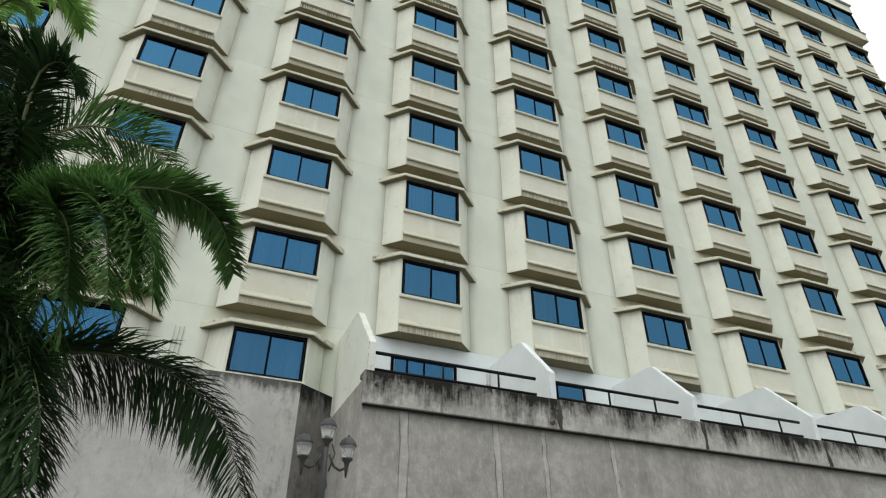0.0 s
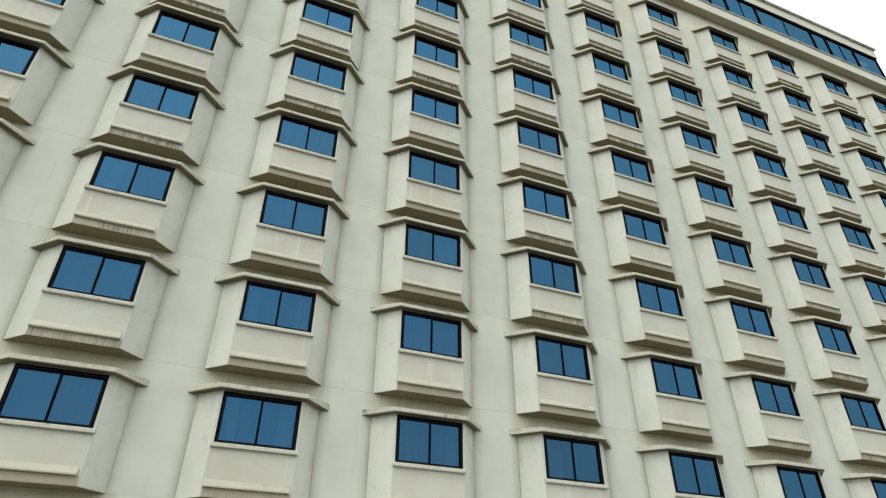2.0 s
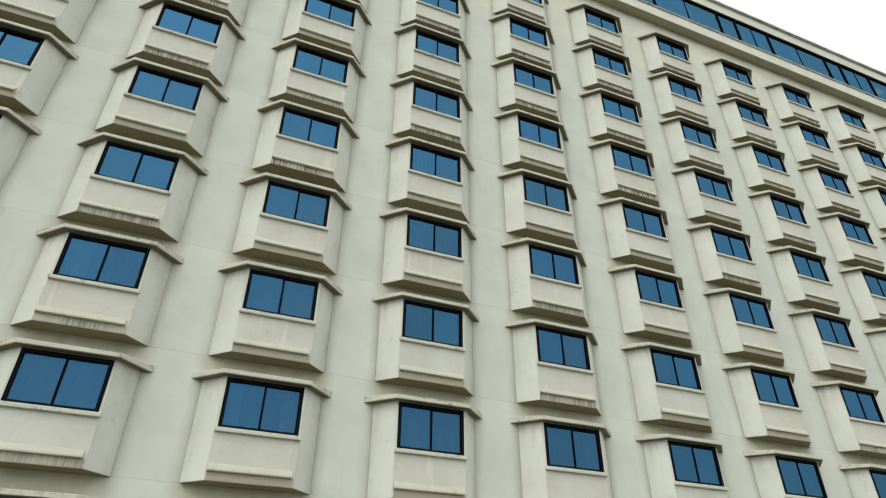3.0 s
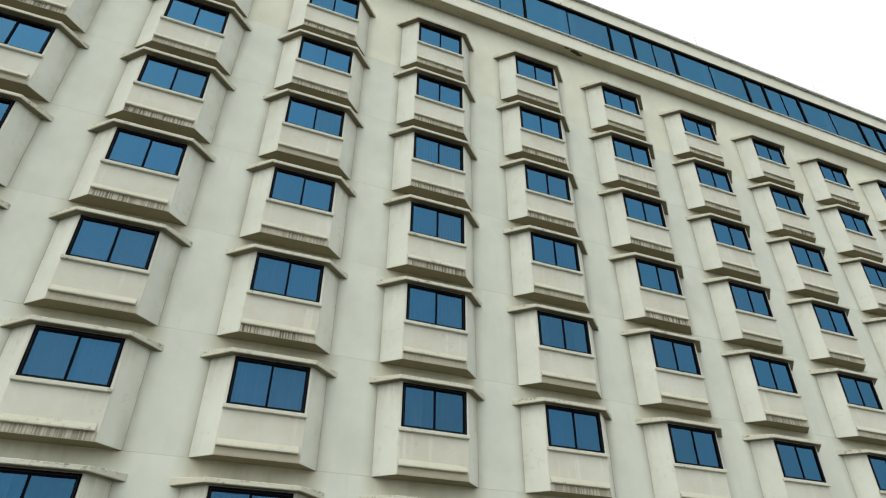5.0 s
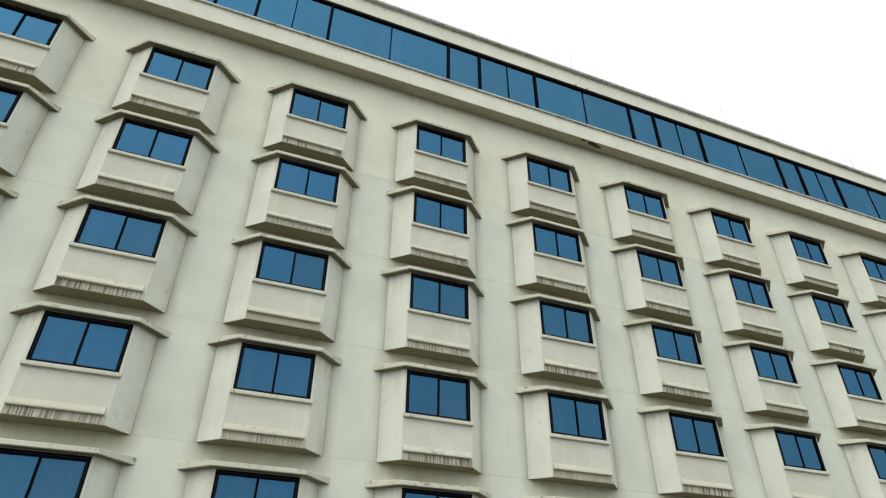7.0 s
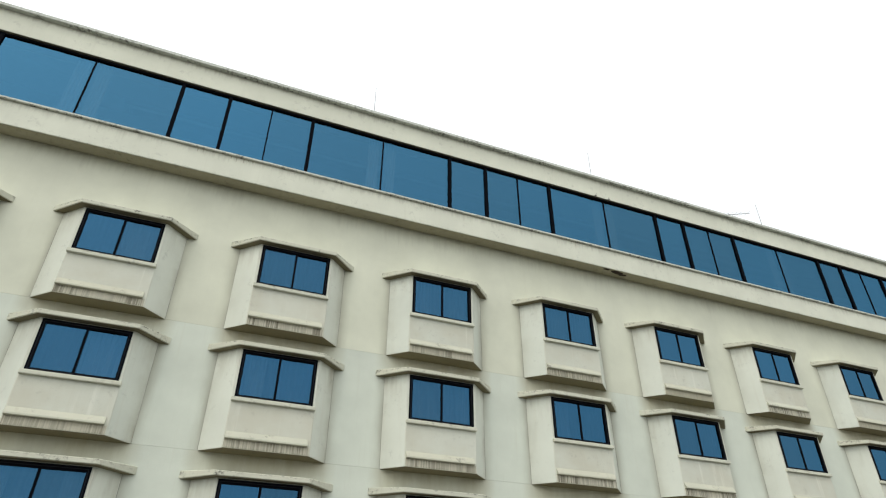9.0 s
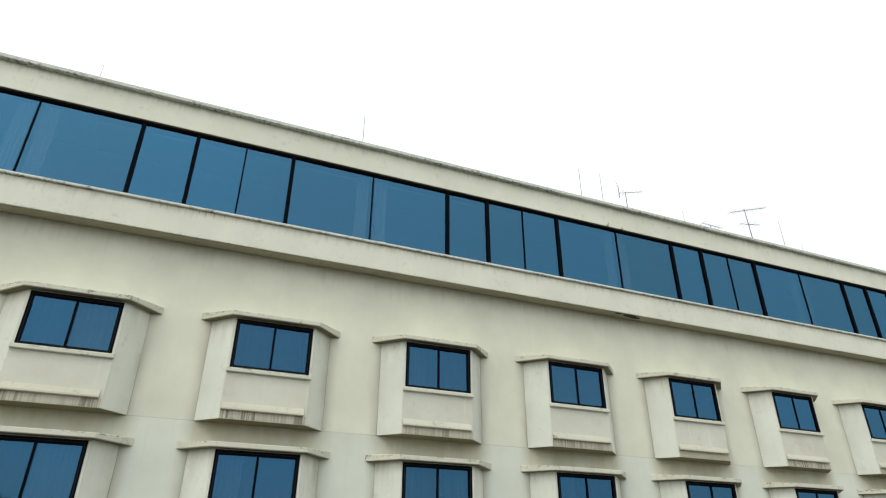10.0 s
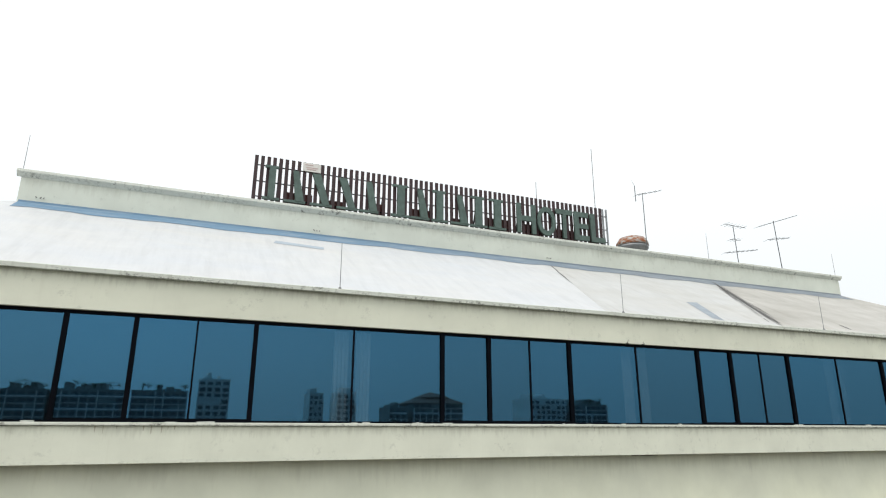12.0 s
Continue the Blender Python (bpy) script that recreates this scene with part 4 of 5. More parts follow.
for ch, xa, xb in (("H", 19.8, 21.0), ("O", 21.12, 22.29), ("T", 22.35, 23.44), ("E", 23.57, 24.56), ("L", 24.71, 25.68)):
    cu = bpy.data.curves.new("letter", "FONT")
    cu.body, cu.size, cu.extrude, cu.offset = ch, 1.0, 0.06, 0.018
    tmp = bpy.data.objects.new("tmp", cu)
    me = bpy.data.meshes.new_from_object(tmp)
    bpy.data.objects.remove(tmp)
    xs = [v.co.x for v in me.vertices]
    ys = [v.co.y for v in me.vertices]
    sx, sy = (xb - xa) / (max(xs) - min(xs)), LH / (max(ys) - min(ys))
    for v in me.vertices:
        v.co = ((v.co.x - min(xs)) * sx, -v.co.z, (v.co.y - min(ys)) * sy)
    me.name = "letter"
    me.materials.append(mat_letter)
    ob = new("letter", me)
    ob.parent = sign
    ob.matrix_basis = pose(xa, SY - 0.17, LZ)
    tagged(ob, "grey-green raised letter " + ch)
bm = bmesh.new()
box(bm, 7.93, 8.81, SY - 0.10, SY - 0.05, 51.62, 52.07)
board = part("notice", bm, mat_notice, sign, "small pale notice board")
for a, b, z in ((8.03, 8.42, 51.93), (8.08, 8.66, 51.80), (8.12, 8.57, 51.71)):
    bm = bmesh.new()
    box(bm, a, b, SY - 0.108, SY - 0.10, z, z + 0.05)
    part("print_bar", bm, mat_bar, board)

# ==== terrace and base walls ====
base = thing("base_wall", "plain grey concrete base wall with a mouldy top edge", "wall", kind="structure")
bm = bmesh.new()
plan_prism(bm, [(X0, -0.16), (6.05, -0.16), (6.96, YW - 0.004), (X0, YW - 0.004)], 0.0, 8.50)
part("wall", bm, mat_conc_left, base)
# canted face: mould, and the recess's shade painted as darker concrete
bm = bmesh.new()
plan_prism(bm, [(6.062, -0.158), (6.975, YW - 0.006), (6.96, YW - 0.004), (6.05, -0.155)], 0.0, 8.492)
part("damp_face", bm, mat_cheek, base, "concrete face with mould and shade painted in")

stain = random.Random(17)
bm = bmesh.new()
prev = None
for k in range(61):                                             # a damp crack with a dark run below it
    x = 2.2 + 2.05 * k / 60
    z = 7.79 + 0.05 * math.sin(0.10 * k) + stain.uniform(-0.02, 0.02)
    drop = stain.uniform(0.008, 0.03) + (0.36 * math.exp(-((x - 3.72) / 0.16) ** 2) * stain.uniform(0.15, 1.1) if x > 3.2 else 0.10 * (stain.random() < 0.25))
    pair = (bm.verts.new((x, -0.164, z)), bm.verts.new((x, -0.164, z - drop)))
    if prev:
        bm.faces.new((prev[1], pair[1], pair[0], prev[0]))
    prev = pair
part("damp_crack", bm, mat_damp, base, "dark damp crack with a run below it")

terrace = thing("terrace", "stained concrete terrace with white dividing walls", "terrace", kind="structure")
TF = -2.55
bm = bmesh.new()
box(bm, 6.98, X1, TF, YW - 0.004, 0.0, 7.92)
part("wall", bm, mat_conc, terrace, "streaked grey concrete terrace wall")
fins = [7.08] + [11.57 + BAY * k for k in range(7)] + [X1 - 0.1]
for i, (a, b) in enumerate(zip(fins, fins[1:])):
    bm = bmesh.new()
    a0 = 6.94 if i == 0 else a + 0.10
    run_profile(bm, [(TF - 0.15, 7.32), (TF - 0.15, 8.05), (TF + 0.22, 8.05), (TF + 0.22, 7.925), (TF - 0.003, 7.925), (TF - 0.003, 7.32)][::-1], a0, b + 0.088)
    part("coping", bm, mat_coping, terrace, "concrete coping black with mould", bevel=0.02)
# dark sheet that paints the shade under the coping
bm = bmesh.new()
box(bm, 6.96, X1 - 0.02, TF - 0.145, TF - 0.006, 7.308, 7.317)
part("coping_soffit", bm, mat_crack_shade, terrace, "black mouldy underside of the coping with shade painted in")


def ribbon(name, pts, y, mat, parent, label):
    """An uneven upright strip on a wall face: pts are x, z and half width from top to bottom."""
    bm = bmesh.new()
    prev = None
    for x, z, h in pts:
        pair = (bm.verts.new((x - h, y, z)), bm.verts.new((x + h, y, z)))
        if prev:
            bm.faces.new((prev[1], prev[0], pair[0], pair[1]))
        prev = pair
    return part(name, bm, mat, parent, label)


wear = random.Random(31)
for i, (x, bottom, half) in enumerate(((7.92, 3.0, 0.085), (10.06, 3.6, 0.07), (11.24, 4.6, 0.05), (13.10, 5.6, 0.055))):
    steps = 14
    mid = [(x + wear.uniform(-0.02, 0.02) + 0.05 * k / steps, 7.30 - (7.30 - bottom) * k / steps) for k in range(steps + 1)]
    ribbon("crack_repair", [(a, z, half * wear.uniform(0.75, 1.2) * (1 if k < steps else 0.3)) for k, (a, z) in enumerate(mid)], TF - 0.004, mat_mortar, terrace, "pale mortar run over a crack")
    for sd in (-1, 1):
        ribbon("crack", [(a + sd * half * wear.uniform(1.0, 1.3), z, max(0.001, wear.uniform(-0.004, 0.011))) for a, z in mid], TF - 0.006, mat_hairline, terrace, "dark weathered crack")
for b in fins[1:-1]:                                            # dirty joints between the copings
    ribbon("coping_joint", [(b + 0.08 + 0.012 * math.sin(0.5 * k + b), 8.03 - 0.69 * k / 15, 0.055 + 0.018 * math.sin(0.4 * k + 2 * b) + wear.uniform(-0.006, 0.006)) for k in range(16)], TF - 0.155, mat_crack_shade, terrace, "black mouldy joint between copings")
for x, z, wide in ((7.2, 7.75, 0.07), (11.42, 7.46, 0.11)):     # drain outlets
    bm = bmesh.new()
    tube(bm, (x, TF - 0.14, z), (x, TF - 0.23, z), wide / 2, wide / 2, 12)
    outlet = part("drain_outlet", bm, mat_hairline, terrace, "small grey drain pipe outlet", True)
    # dark disc paints the shade inside the pipe
    bm = bmesh.new()
    tube(bm, (x, TF - 0.226, z), (x, TF - 0.234, z), wide * 0.33, wide * 0.33, 12)
    part("bore", bm, mat_crack_shade, outlet)
for a in fins[:-1]:
    bm = bmesh.new()
    run_profile(bm, [(YW - 0.03, 7.93), (TF + 0.225, 7.93), (TF + 0.225, 8.054), (TF - 0.10, 8.054), (TF - 0.12, 8.72), (-1.42, 10.02), (-1.2, 10.05), (YW - 0.03, 10.06)], a - 0.085, a + 0.085)
    part("dividing_wall", bm, mat_fin if a < 8 else mat_white, terrace, "white painted dividing wall with a sloping top", bevel=0.012)
for a in fins[:-1]:
    line = [Vector((0, TF - 0.108, 8.10)), Vector((0, TF - 0.124, 8.72)), Vector((0, -1.425, 10.024))]
    bm = bmesh.new()
    for p, q, count in ((line[0], line[1], 9), (line[1], line[2], 22)):
        for k in range(count):
            if wear.random() < (0.7 if a < 8 else 0.4):
                u, v = p.lerp(q, k / count), p.lerp(q, (k + wear.uniform(0.7, 1.6)) / count)
                w0, w1 = wear.uniform(0.006, 0.03 if a < 8 else 0.018), wear.uniform(0.002, 0.02 if a < 8 else 0.012)
                bm.faces.new([bm.verts.new(c) for c in (u + Vector((a - 0.088, -0.004, 0.003)), v + Vector((a - 0.088, -0.004, 0.003)), v + Vector((a - 0.088 + w1, -0.004, 0.003)), u + Vector((a - 0.088 + w0, -0.004, 0.003)))])
    part("mould_edge", bm, mat_pipe, terrace, "dark mould along the edge of the dividing wall")
bm = bmesh.new()
box(bm, 7.2, X1 - 0.02, YW - 0.025, YW - 0.003, 7.93, 10.38)
part("back_wall", bm, mat_white, terrace, "white painted wall behind the terrace")
for a, b in zip(fins, fins[1:]):
    bm = bmesh.new()
    tube(bm, (a + 0.09, TF + 0.10, 8.57), (b - 0.35, TF + 0.10, 8.57), 0.042, 0.042, 8)
    rail = part("railing", bm, mat_rail, terrace, "black steel railing", True)
    bm = bmesh.new()
    tube(bm, (a + 0.09, TF + 0.10, 8.18), (b - 0.35, TF + 0.10, 8.18), 0.034, 0.034, 8)
    part("lower_rail", bm, mat_rail, rail, smooth=True)
    for x in (a + 1.75, a + 3.15):
        bm = bmesh.new()
        tube(bm, (x, TF + 0.10, 8.05), (x, TF + 0.10, 8.57), 0.026, 0.026, 8)
        part("post", bm, mat_rail, rail, smooth=True)


def terrace_window(x):
    bm = bmesh.new()
    z0, z1, y0, y1, w = 7.95, 9.90, YW - 0.07, YW - 0.026, 1.95
    box(bm, x, x + 0.08, y0, y1, z0, z1)
    box(bm, x + w - 0.08, x + w, y0, y1, z0, z1)
    box(bm, x + 0.08, x + w - 0.08, y0, y1, z1 - 0.09, z1)
    box(bm, x + 0.08, x + w - 0.08, y0, y1, z0, z0 + 0.08)
    marks = [0.08, 0.47, 0.97, w - 0.08]
    for q in marks[1:3]:
        box(bm, x + q - 0.025, x + q + 0.025, y0 + 0.006, y1, z0 + 0.08, z1 - 0.09)
    win = part("terrace_window", bm, mat_frame, terrace, "black-framed three-pane window")
    for a, b in zip(marks, marks[1:]):
        bm = bmesh.new()
        box(bm, x + a + 0.026, x + b - 0.026, y0 + 0.02, y0 + 0.03, z0 + 0.08, z1 - 0.09)
        part("pane", bm, mat_glass, win, "blue reflective glass")


for c in range(2, 10):
    terrace_window(c * BAY - 0.06)

# pipes on the facade beside the base wall
for x in (2.93, 3.03, 3.13):
    pipe = thing("wall_pipe", "thin cream painted pipe fixed to the facade", "pipe", "wall pipes", at=pose(x, YW - 0.02, 8.50))
    bm = bmesh.new()
    tube(bm, (0, 0, 0), (0, 0, 1.25), 0.010, 0.010, 8)
    part("tube", bm, mat_pipe, pipe, smooth=True)
    bm = bmesh.new()
    box(bm, -0.02, 0.02, -0.014, 0.016, 0.8, 0.82)
    part("clip", bm, mat_pipe, pipe)

for x in (11.38, 11.46):
    pipe = thing("wall_pipe", "thin grey pipe stub on the white terrace wall", "pipe", "terrace pipes", at=pose(x, YW - 0.042, 8.85))
    bm = bmesh.new()
    tube(bm, (0, 0, 0), (0, 0, 1.0), 0.013, 0.013, 8)
    part("tube", bm, mat_pipe, pipe, smooth=True)
    bm = bmesh.new()
    box(bm, -0.03, 0.03, -0.018, 0.016, 0.6, 0.63)
    part("clip", bm, mat_pipe, pipe)

# ==== street lamp ====
lamp = thing("street_lamp", "weathered grey iron street lamp with three clear lanterns", "street lamp", at=pose(5.24, -7.8, 0.07))
bm = bmesh.new()
lathe(bm, [(0.16, -0.07), (0.16, 0.35), (0.09, 0.45), (0.05, 0.6), (0.034, 4.4), (0.05, 4.45), (0.03, 4.55), (0.022, 4.98)], seg=14)
part("post", bm, mat_lantern, lamp, "grey iron post", True)


def clear_glass():
    m, n, l, p = nodes_of("lantern_glass")
    p.inputs["Base Color"].default_value = (0.9, 0.9, 0.88, 1)
    p.inputs["Roughness"].default_value = 0.25
    p.inputs["Transmission Weight"].default_value = 0.75
    p.inputs["IOR"].default_value = 1.3
    return m


mat_clear = clear_glass()


def lantern(x, z):
    bm = bmesh.new()
    lathe(bm, [(0.008, -0.19), (0.022, -0.10), (0.03, -0.03), (0.062, 0.0), (0.066, 0.02), (0.03, 0.022)], x, 0, 10)
    cup = part("lantern", bm, mat_lantern, lamp, "grey lantern cup with a long drop", True, at=pose(0, 0, z))
    bm = bmesh.new()
    lathe(bm, [(0.056, 0.022), (0.070, 0.06), (0.088, 0.13), (0.092, 0.155)], x, 0, 6)
    part("glass", bm, mat_clear, cup, "clear ribbed glass")
    bm = bmesh.new()
    lathe(bm, [(0.100, 0.153), (0.100, 0.17), (0.078, 0.215), (0.045, 0.245), (0.016, 0.253), (0.016, 0.275)], x, 0, 6)
    part("cap", bm, mat_lantern, cup, "grey lantern cap")


for x, z in ((-0.245, 4.72), (0.245, 4.74), (0.0, 4.93)):
    lantern(x, z)
for s in (-1, 1):
    bm = bmesh.new()
    pts = [(0.04 * s, 4.78), (0.10 * s, 4.66), (0.17 * s, 4.62), (0.245 * s, 4.66)]
    for a, b in zip(pts, pts[1:]):
        tube(bm, (a[0], 0, a[1]), (b[0], 0, b[1]), 0.014, 0.014, 7)
    tube(bm, (0.05 * s, 0, 4.60), (0.10 * s, 0, 4.80), 0.010, 0.010, 6)
    tube(bm, (0.10 * s, 0, 4.80), (0.06 * s, 0, 4.90), 0.008, 0.008, 6)
    part("arm", bm, mat_lantern, lamp, "scrolled iron arm", True)


# ==== palms ====
def frond(points, leaf_len, pairs, seed, droop=0.30, near=(-0.25, 0.95), away=(-0.25, 0.95), fold=1.0, trim=1.0, wide=1.0):
    """A feather leaf along a smooth line through the points, from the crown to the tip."""
    r = random.Random(seed)
    bm = bmesh.new()
    knots = [Vector(p) for p in points]
    knots = [2 * knots[0] - knots[1]] + knots + [2 * knots[-1] - knots[-2]]

    def along(s):
        u = min(max(s, 0.0), 0.9999) * (len(knots) - 3)
        k = int(u)
        u -= k
        a, b, c, d = knots[k:k + 4]
        return 0.5 * (2 * b + (c - a) * u + (2 * a - 5 * b + 4 * c - d) * u * u + (3 * b - a - 3 * c + d) * u ** 3)

    prev = None
    for i in range(13):
        c = along(i / 12)
        if prev is not None:
            tube(bm, prev, c, 0.022 * (1.05 - (i - 1) / 12), 0.022 * (1.05 - i / 12), 5)
        prev = c
    for f in bm.faces:
        f.material_index = 1
    for i in range(pairs):
        s = 0.10 + 0.90 * (i + r.random() * 0.6) / pairs
        s = min(s, 1.0)
        c = along(s)
        tan = (along(min(1, s + 0.02)) - along(max(0, s - 0.02))).normalized()
        side = tan.cross(Vector((0, 0, 1)))
        side = side.normalized() if side.length > 1e-3 else Vector((1, 0, 0))
        up = side.cross(tan).normalized()
        ln = leaf_len * (0.45 + 0.55 * math.sin(math.pi * min(1, s * 0.85 + 0.12))) * r.uniform(0.8, 1.1)
        for k in (-1, 1):
            lift = r.uniform(*(near if k > 0 else away))
            d = (k * side * fold * r.uniform(0.55, 0.85) + tan * r.uniform(0.35, 0.75) + up * lift * 0.55).normalized()
            w = wide * r.uniform(0.007, 0.014)
            q, dirn, quads = c, d, []
            for j, frac in enumerate((0.6, 1.0, 0.8, 0.06)):
                across = dirn.cross(Vector((0.2, 0.1, 1))).normalized() * w * frac
                quads.append((bm.verts.new(q - across), bm.verts.new(q + across)))
                dirn = (dirn + Vector((0, 0, -droop * (0.25 + 0.4 * j))) + Vector((r.uniform(-.08, .08), r.uniform(-.08, .08), 0))).normalized()
                q = q + dirn * ln * (trim if k > 0 else 1.0) / 3
            for a, b in zip(quads, quads[1:]):
                bm.faces.new((a[0], a[1], b[1], b[0]))
    return bm


def palm(name_label, x, y, crown, fronds, trunk_r, leaf):
    t = thing("palm_tree", name_label, "palm tree", "palms", at=pose(x, y, 0))
    bm = bmesh.new()
    prof = []
    h = crown - 0.1
    k = 0
    z = 0.0
    while z < h:
        rr = trunk_r * (1.25 - 0.35 * z / h)
        prof += [(rr * 1.04, z), (rr, z + 0.07)]
        z += 0.10
    prof += [(trunk_r * 0.8, h), (trunk_r * 0.55, h + 0.35)]
    lathe(bm, prof, seg=12)
    part("trunk", bm, mat_trunk, t, "ringed grey-brown palm trunk")
    for i, (points, ln, pairs, droop, *shape) in enumerate(fronds):
        b = frond(points, ln, pairs, 11 * i + int(x * 100) % 97, droop, *shape)
        part("frond", b, [leaf, mat_rachis], t, "drooping green feather leaf")


def ring(count, crown, reach, rise, fall, seed, skip=()):
    """Leaves all round a crown, by azimuth."""
    r = random.Random(seed)
    out = []
    for i in range(count):
        if i in skip:
            continue
        a = 2 * math.pi * (i + r.uniform(-0.3, 0.3)) / count
        k = r.uniform(0.8, 1.15)
        up = rise * r.uniform(0.6, 1.4)
        dn = fall * r.uniform(0.5, 1.3)
        c, d = math.cos(a), math.sin(a)
        pts = [(0, 0, crown + 0.1), (reach * 0.33 * k * c, reach * 0.33 * k * d, crown + up * 0.62), (reach * 0.7 * k * c, reach * 0.7 * k * d, crown + up * 0.45), (reach * k * c, reach * k * d, crown - dn)]
        out.append((pts, 0.55, 90, 0.35))
    return out


PX, PY, PC = 1.95, -9.25, 5.6
QX, QY, QC = 0.95, -9.5, 7.6


def rel(points, x, y):
    return [(p[0] - x, p[1] - y, p[2]) for p in points]


RAISED, HUNG = (0.5, 1.5), (-2.0, -0.6)      # leaflets that stand up from the rib, and that hang from it
own = [(rel(p, PX, PY), *q) for p, *q in (
    ([(2.07, -9.4, 5.97), (2.28, -9.4, 6.33), (2.60, -9.3, 6.66), (3.04, -9.15, 6.91), (3.43, -9.0, 6.93), (3.69, -8.9, 6.72), (3.87, -8.8, 6.30)], 0.42, 380, 0.18, (0.2, 1.2), (-1.2, 0.4), 0.9, 0.9, 1.25),
    ([(1.92, -9.2, 6.55), (1.96, -9.3, 6.97), (2.12, -9.3, 7.28), (2.42, -9.2, 7.46), (2.75, -9.1, 7.46), (3.12, -9.0, 7.17)], 0.60, 170, 0.35, RAISED, HUNG, 0.5, 0.8, 0.75),
    ([(2.07, -9.4, 5.97), (2.42, -9.65, 6.30), (2.78, -9.9, 6.20), (3.02, -10.05, 5.80), (3.15, -10.12, 5.30)], 0.44, 300, 0.16, (-0.3, 0.6), (-0.2, 0.7), 1.0, 1.0, 0.62),
    ([(2.07, -9.4, 5.97), (2.36, -9.6, 6.20), (2.68, -9.8, 6.20), (2.90, -9.95, 5.95), (3.02, -10.05, 5.60)], 0.42, 280, 0.16, (-0.3, 0.6), (-0.2, 0.7), 1.0, 1.0, 0.62),
    ([(2.07, -9.4, 5.97), (2.36, -9.7, 6.23), (2.68, -10.0, 6.08), (2.91, -10.2, 5.62), (3.07, -10.3, 5.07)], 0.44, 300, 0.16, (-0.3, 0.6), (-0.2, 0.7), 1.0, 1.0, 0.62),
    ([(2.07, -9.4, 5.97), (2.35, -9.7, 6.07), (2.59, -9.95, 5.75), (2.78, -10.1, 5.16)], 0.44, 300, 0.16, (-0.3, 0.6), (-0.2, 0.7), 1.0, 1.0, 0.62),
    ([(2.07, -9.4, 5.97), (2.50, -9.6, 6.40), (2.91, -9.8, 6.23), (3.17, -9.9, 5.82), (3.30, -9.95, 5.35)], 0.44, 300, 0.16, (-0.3, 0.6), (-0.2, 0.7), 1.0, 1.0, 0.62),
)]
# low fronds set apart as an added palm, leaves painted darker for shade
LX, LY, LC = 1.85, -9.9, 4.3
low = [(rel(p, LX, LY), *q) for p, *q in (
    ([(1.95, -9.5, 4.50), (2.27, -9.05, 4.96), (2.59, -9.05, 5.09), (2.95, -9.0, 5.18), (3.37, -8.95, 5.16), (3.79, -8.85, 4.99), (4.15, -8.7, 4.64), (4.39, -8.5, 4.11)], 0.66, 380, 0.50, (0.0, 1.1), (-2.4, -0.8), 0.5, 0.75, 0.9),
    ([(2.00, -9.6, 4.60), (2.39, -9.4, 4.85), (2.63, -9.8, 4.73), (2.84, -10.0, 4.37), (2.99, -10.1, 3.89)], 0.42, 170, 0.3),
    ([(2.00, -9.6, 4.60), (2.39, -9.4, 4.85), (2.64, -9.9, 4.53), (2.86, -10.1, 4.05), (3.02, -10.2, 3.56)], 0.42, 170, 0.3),
)]
# left-hand fronds on another added palm, with the same shade-dark leaves
DX, DY, DC = 1.50, -9.35, 6.0
dense = [(rel(p, DX, DY), *q) for p, *q in (
    ([(1.93, -9.4, 6.34), (1.84, -9.6, 6.94), (1.85, -9.8, 7.40), (2.01, -9.9, 7.51), (2.21, -9.95, 7.25)], 0.40, 170, 0.25),
    ([(1.83, -9.4, 6.57), (1.68, -9.6, 7.16), (1.65, -9.75, 7.59), (1.78, -9.85, 7.70)], 0.36, 150, 0.25),
    ([(1.36, -9.4, 6.20), (1.51, -9.5, 6.80), (1.68, -9.6, 7.02), (1.86, -9.7, 6.82), (1.98, -9.8, 6.45)], 0.32, 200, 0.25),
    ([(1.36, -9.4, 5.90), (1.61, -9.5, 6.40), (1.81, -9.6, 6.48), (1.98, -9.7, 6.22), (2.08, -9.8, 5.85)], 0.32, 200, 0.25),
    ([(1.26, -9.4, 6.60), (1.28, -9.5, 7.30), (1.36, -9.6, 7.66), (1.48, -9.7, 7.72), (1.61, -9.8, 7.50)], 0.32, 200, 0.25),
    ([(1.46, -9.3, 5.40), (1.74, -9.4, 5.80), (1.96, -9.5, 5.75), (2.12, -9.55, 5.40), (2.21, -9.6, 5.00)], 0.32, 200, 0.25),
    ([(1.66, -9.4, 4.60), (1.94, -9.5, 5.10), (2.18, -9.6, 5.05), (2.34, -9.65, 4.70), (2.44, -9.7, 4.30)], 0.32, 200, 0.25),
    ([(1.86, -9.4, 4.00), (2.12, -9.5, 4.50), (2.34, -9.6, 4.40), (2.50, -9.65, 4.00), (2.60, -9.7, 3.60)], 0.32, 200, 0.25),
)]
light_fronds = [(rel(p, QX, QY), *q) for p, *q in (
    ([(1.09, -9.6, 7.81), (1.25, -9.7, 8.46), (1.44, -9.6, 8.76), (1.68, -9.5, 8.73), (1.84, -9.35, 8.58)], 0.36, 150, 0.35),
    ([(1.09, -9.6, 7.81), (1.30, -9.8, 8.09), (1.46, -9.9, 8.13), (1.60, -9.85, 8.06)], 0.26, 80, 0.30),
)]
palm("tall palm with arching dark green feather leaves", PX, PY, PC, own + ring(8, PC, 0.8, 0.6, 0.9, 3), 0.11, mat_leaf)
palm("crowded palm with feather leaves darkened for shade", DX, DY, DC, dense + ring(14, DC, 0.72, 1.3, 1.2, 5), 0.10, mat_leaf_dark)
palm("slender palm with lighter green feather leaves", QX, QY, QC, light_fronds, 0.09, mat_leaf_light)
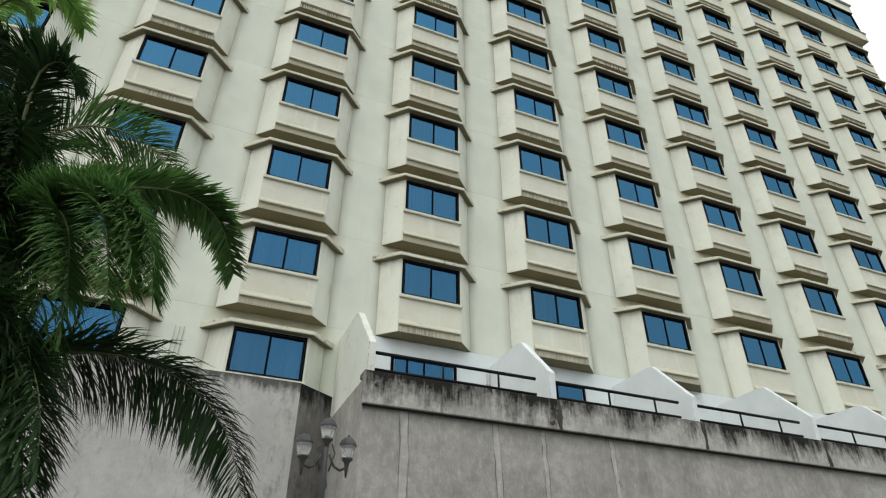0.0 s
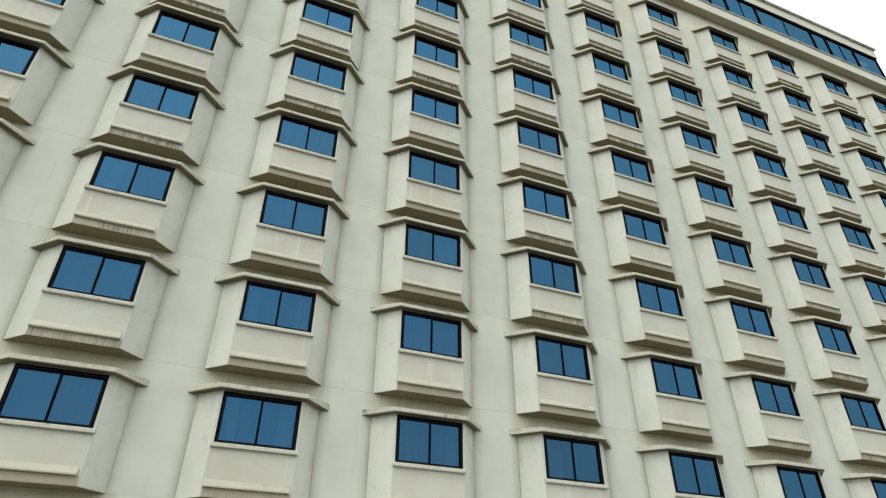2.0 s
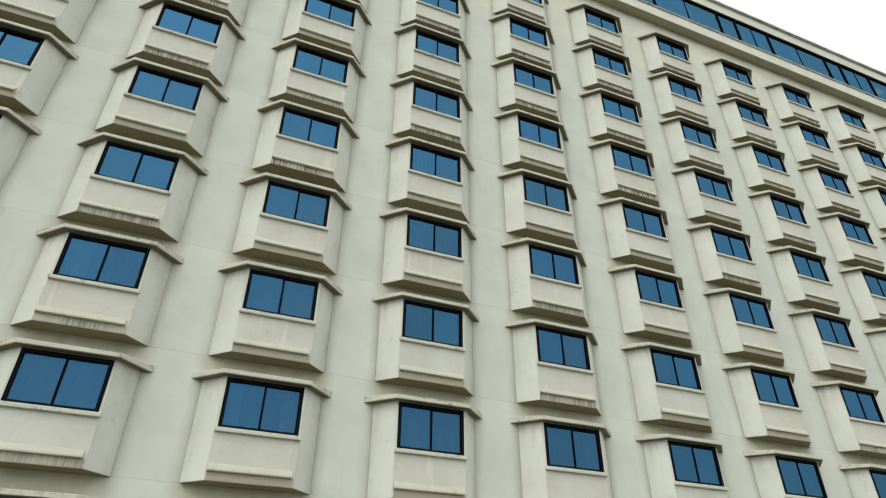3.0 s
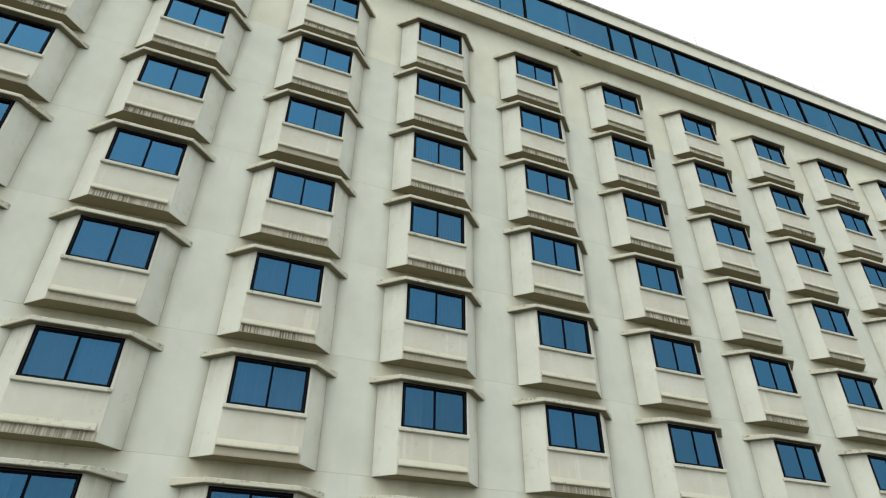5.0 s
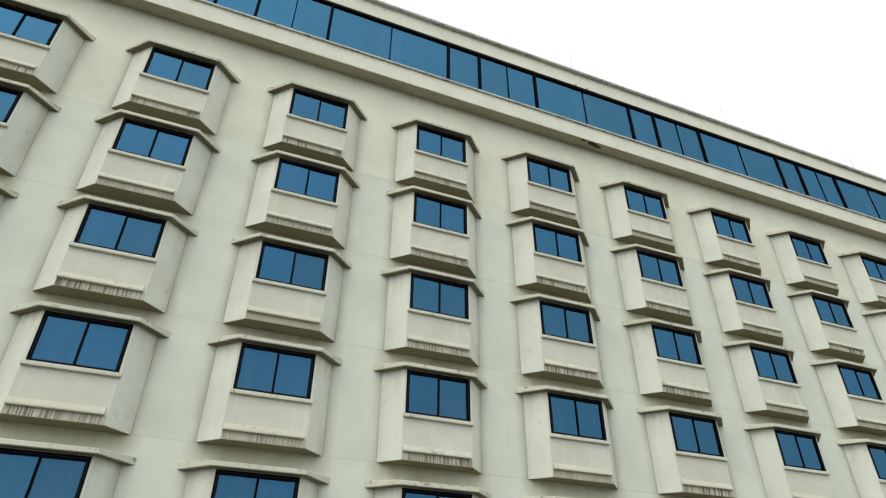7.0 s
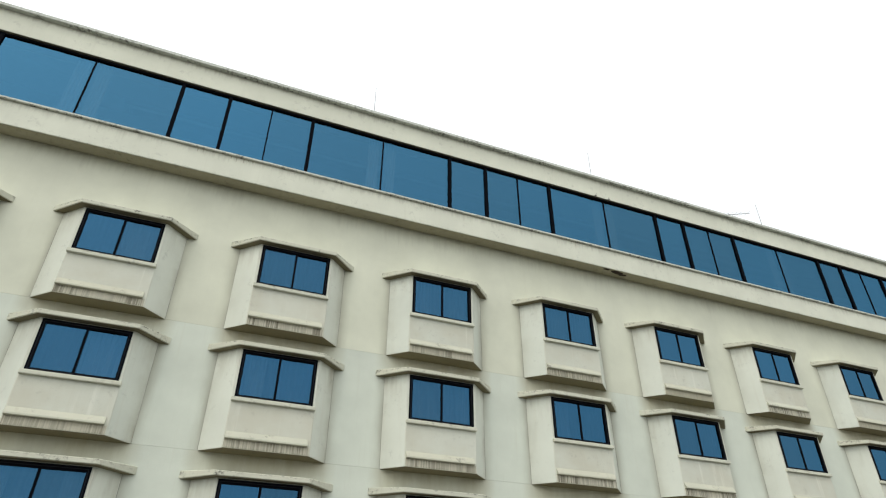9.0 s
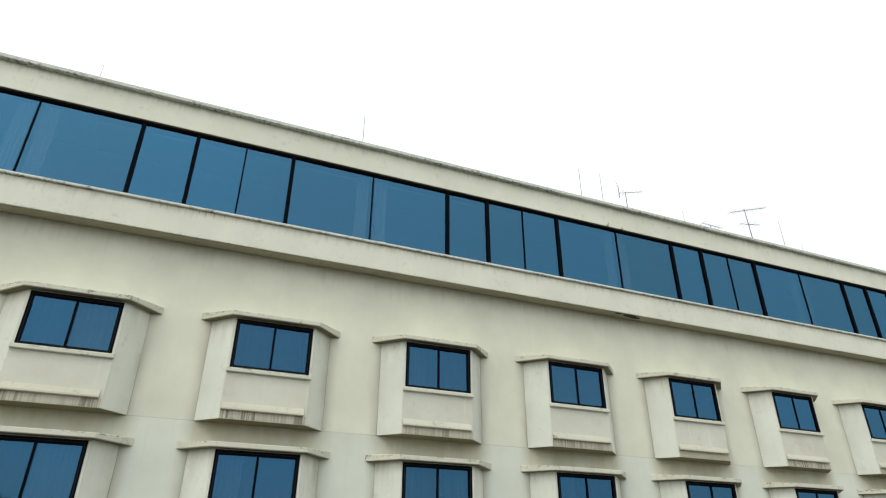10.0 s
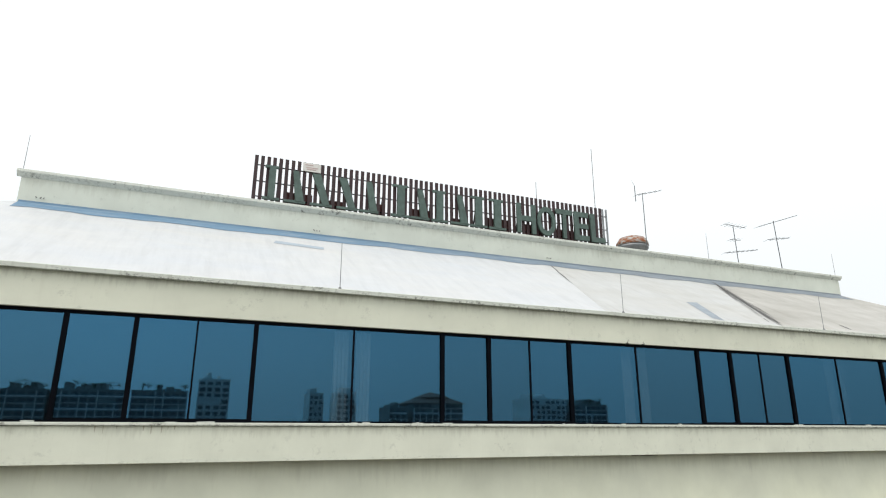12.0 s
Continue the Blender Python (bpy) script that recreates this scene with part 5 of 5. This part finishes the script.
palm("low palm with dense feather leaves darkened for shade", LX, LY, LC, low + ring(18, LC, 0.85, 1.1, 0.4, 21), 0.10, mat_leaf_dark)


# ==== town behind the camera, seen only in the glass ====
mat_town = simple("town_render", (0.30, 0.31, 0.30), 0.9, 0.0, 0.3, 0.1)
mat_town_white = simple("town_white_render", (0.86, 0.86, 0.85), 0.9, 0.0, 0.2, 0.1)
mat_town_dark = simple("town_window", (0.07, 0.08, 0.09), 0.4)
mat_tile = simple("town_roof_tile", (0.32, 0.19, 0.15), 0.9)


def town_block(x0, x1, y, h, depth, mat, label, peak=0.0):
    """A far block: wall, banks of windows, floor slabs, and a flat or pyramid roof."""
    t = thing("town_building", label, "building", "town buildings")
    bm = bmesh.new()
    box(bm, x0, x1, y - depth, y, 0, h)
    part("wall", bm, mat, t)
    floor_h = 3.6
    floors = int(h / floor_h)
    n = max(3, int((x1 - x0) / 4.2))
    step = (x1 - x0) / n
    r = random.Random(int(x0 * 3))
    bank, slab = bmesh.new(), bmesh.new()
    for f in range(max(0, floors - 9), floors):
        for i in range(n):
            xa = x0 + step * i + 0.5
            if r.random() < 0.9:
                box(bank, xa, xa + step - r.uniform(0.9, 1.8), y, y + 0.15, h - (floors - f) * floor_h + 0.7, h - (floors - f) * floor_h + 2.9)
        box(slab, x0, x1, y + 0.16, y + 1.3, h - (floors - f) * floor_h, h - (floors - f) * floor_h + (1.0 if f % 2 else 0.3))
    for i in range(n + 1):
        if r.random() < 0.6:
            box(slab, x0 + step * i - 0.2, x0 + step * i + 0.2, y + 0.16, y + 1.5, 0, h - r.choice((0.0, 3.6, 7.2)))
    tagged(part("window_bank", bank, mat_town_dark, t), kind="stuff")
    tagged(part("balcony_bank", slab, mat_town_white, t), kind="stuff")
    bm = bmesh.new()
    if peak:
        xm, ym = (x0 + x1) / 2, y - depth / 2
        for k, (grow, za, zb, cut) in enumerate(((2.0, h, h + peak * 0.45, 0.55), (-0.20 * (x1 - x0), h + peak * 0.5, h + peak, 0.02))):
            w, d = (x1 - x0) / 2 + grow, depth / 2 + grow * 0.6
            lo = [bm.verts.new((xm + a * w, ym + b * d, za)) for a, b in ((-1, -1), (1, -1), (1, 1), (-1, 1))]
            hi = [bm.verts.new((xm + a * w * cut, ym + b * d * cut, zb)) for a, b in ((-1, -1), (1, -1), (1, 1), (-1, 1))]
            bm.faces.new(lo[::-1])
            bm.faces.new(hi)
            for i in range(4):
                j = (i + 1) % 4
                bm.faces.new((lo[i], lo[j], hi[j], hi[i]))
        part("roof", bm, mat_tile, t, "brown tiled stepped roof")
    else:
        box(bm, x0 - 0.3, x1 + 0.3, y - depth - 0.3, y + 0.3, h, h + 0.9)
        w = x1 - x0
        for q in range(5):
            a = x0 + r.uniform(0.02, 0.85) * w
            box(bm, a, a + r.uniform(0.04, 0.16) * w, y - depth * 0.7, y - 2 - q * 0.3, h + 0.9, h + r.uniform(2.0, 5.0))
        part("roof", bm, mat, t)
        if w > 25 and mat is mat_town:                          # shrubs in tubs along the roof edge
            bm = bmesh.new()
            for q in range(7):
                cx, cz, big = x0 + r.uniform(0.03, 0.97) * w, h + r.uniform(2.2, 4.0), r.uniform(1.2, 2.6)
                tube(bm, (cx, y - 1.5, h + 0.8), (cx, y - 1.5, cz), 0.18, 0.12, 5)
                for k in range(26):
                    c = Vector((cx + r.gauss(0, 0.5) * big, y - 1.5 + r.gauss(0, 0.4) * big, cz + r.gauss(0.3, 0.35) * big))
                    a, b = Vector((r.uniform(-1, 1), r.uniform(-1, 1), r.uniform(-1, 1))), Vector((r.uniform(-1, 1), r.uniform(-1, 1), r.uniform(-1, 1)))
                    bm.faces.new([bm.verts.new(c + d * 0.55) for d in (a, b, -0.6 * (a + b))])
            tagged(part("roof_plants", bm, mat_leaf_dark, t, "dark green shrubs on the roof edge"), kind="stuff")


FAR = 2.5                       # the skyline stands this many times 165 m from the glass
for x0, x1, rise, d, mat, peak, label in (
        (-72, -37, 8.0, 16, mat_town, 0, "long grey block across the town"),
        (-36, -24.6, 8.4, 15, mat_town, 0, "grey balconied apartment block across the town"),
        (-23.6, -9, 8.6, 15, mat_town, 0, "grey balconied apartment block across the town"),
        (-7.6, 4.6, 8.6, 15, mat_town, 0, "grey balconied apartment block across the town"),
        (7.0, 14.1, 11.6, 12, mat_town_white, 0, "pale apartment tower across the town"),
        (33.9, 37.4, 8.8, 10, mat_town_white, 0, "narrow pale tower far across the town"),
        (41, 46, 9.2, 10, mat_town_white, 0, "narrow pale tower far across the town"),
        (55.5, 60.5, 5.6, 12, mat_town, 0, "low grey annex across the town"),
        (62.4, 77, 7.1, 16, mat_town, 3.4, "building with a brown stepped roof across the town"),
        (99, 111.2, 8.6, 14, mat_town_white, 0, "white apartment block across the town"),
        (112.6, 126, 7.2, 14, mat_town, 0, "low grey block across the town")):
    town_block(3.6 + (x0 - 3.6) * FAR, 3.6 + (x1 - 3.6) * FAR, -397.0, 39.3 + rise * FAR, d * 2, mat, label, peak * FAR)
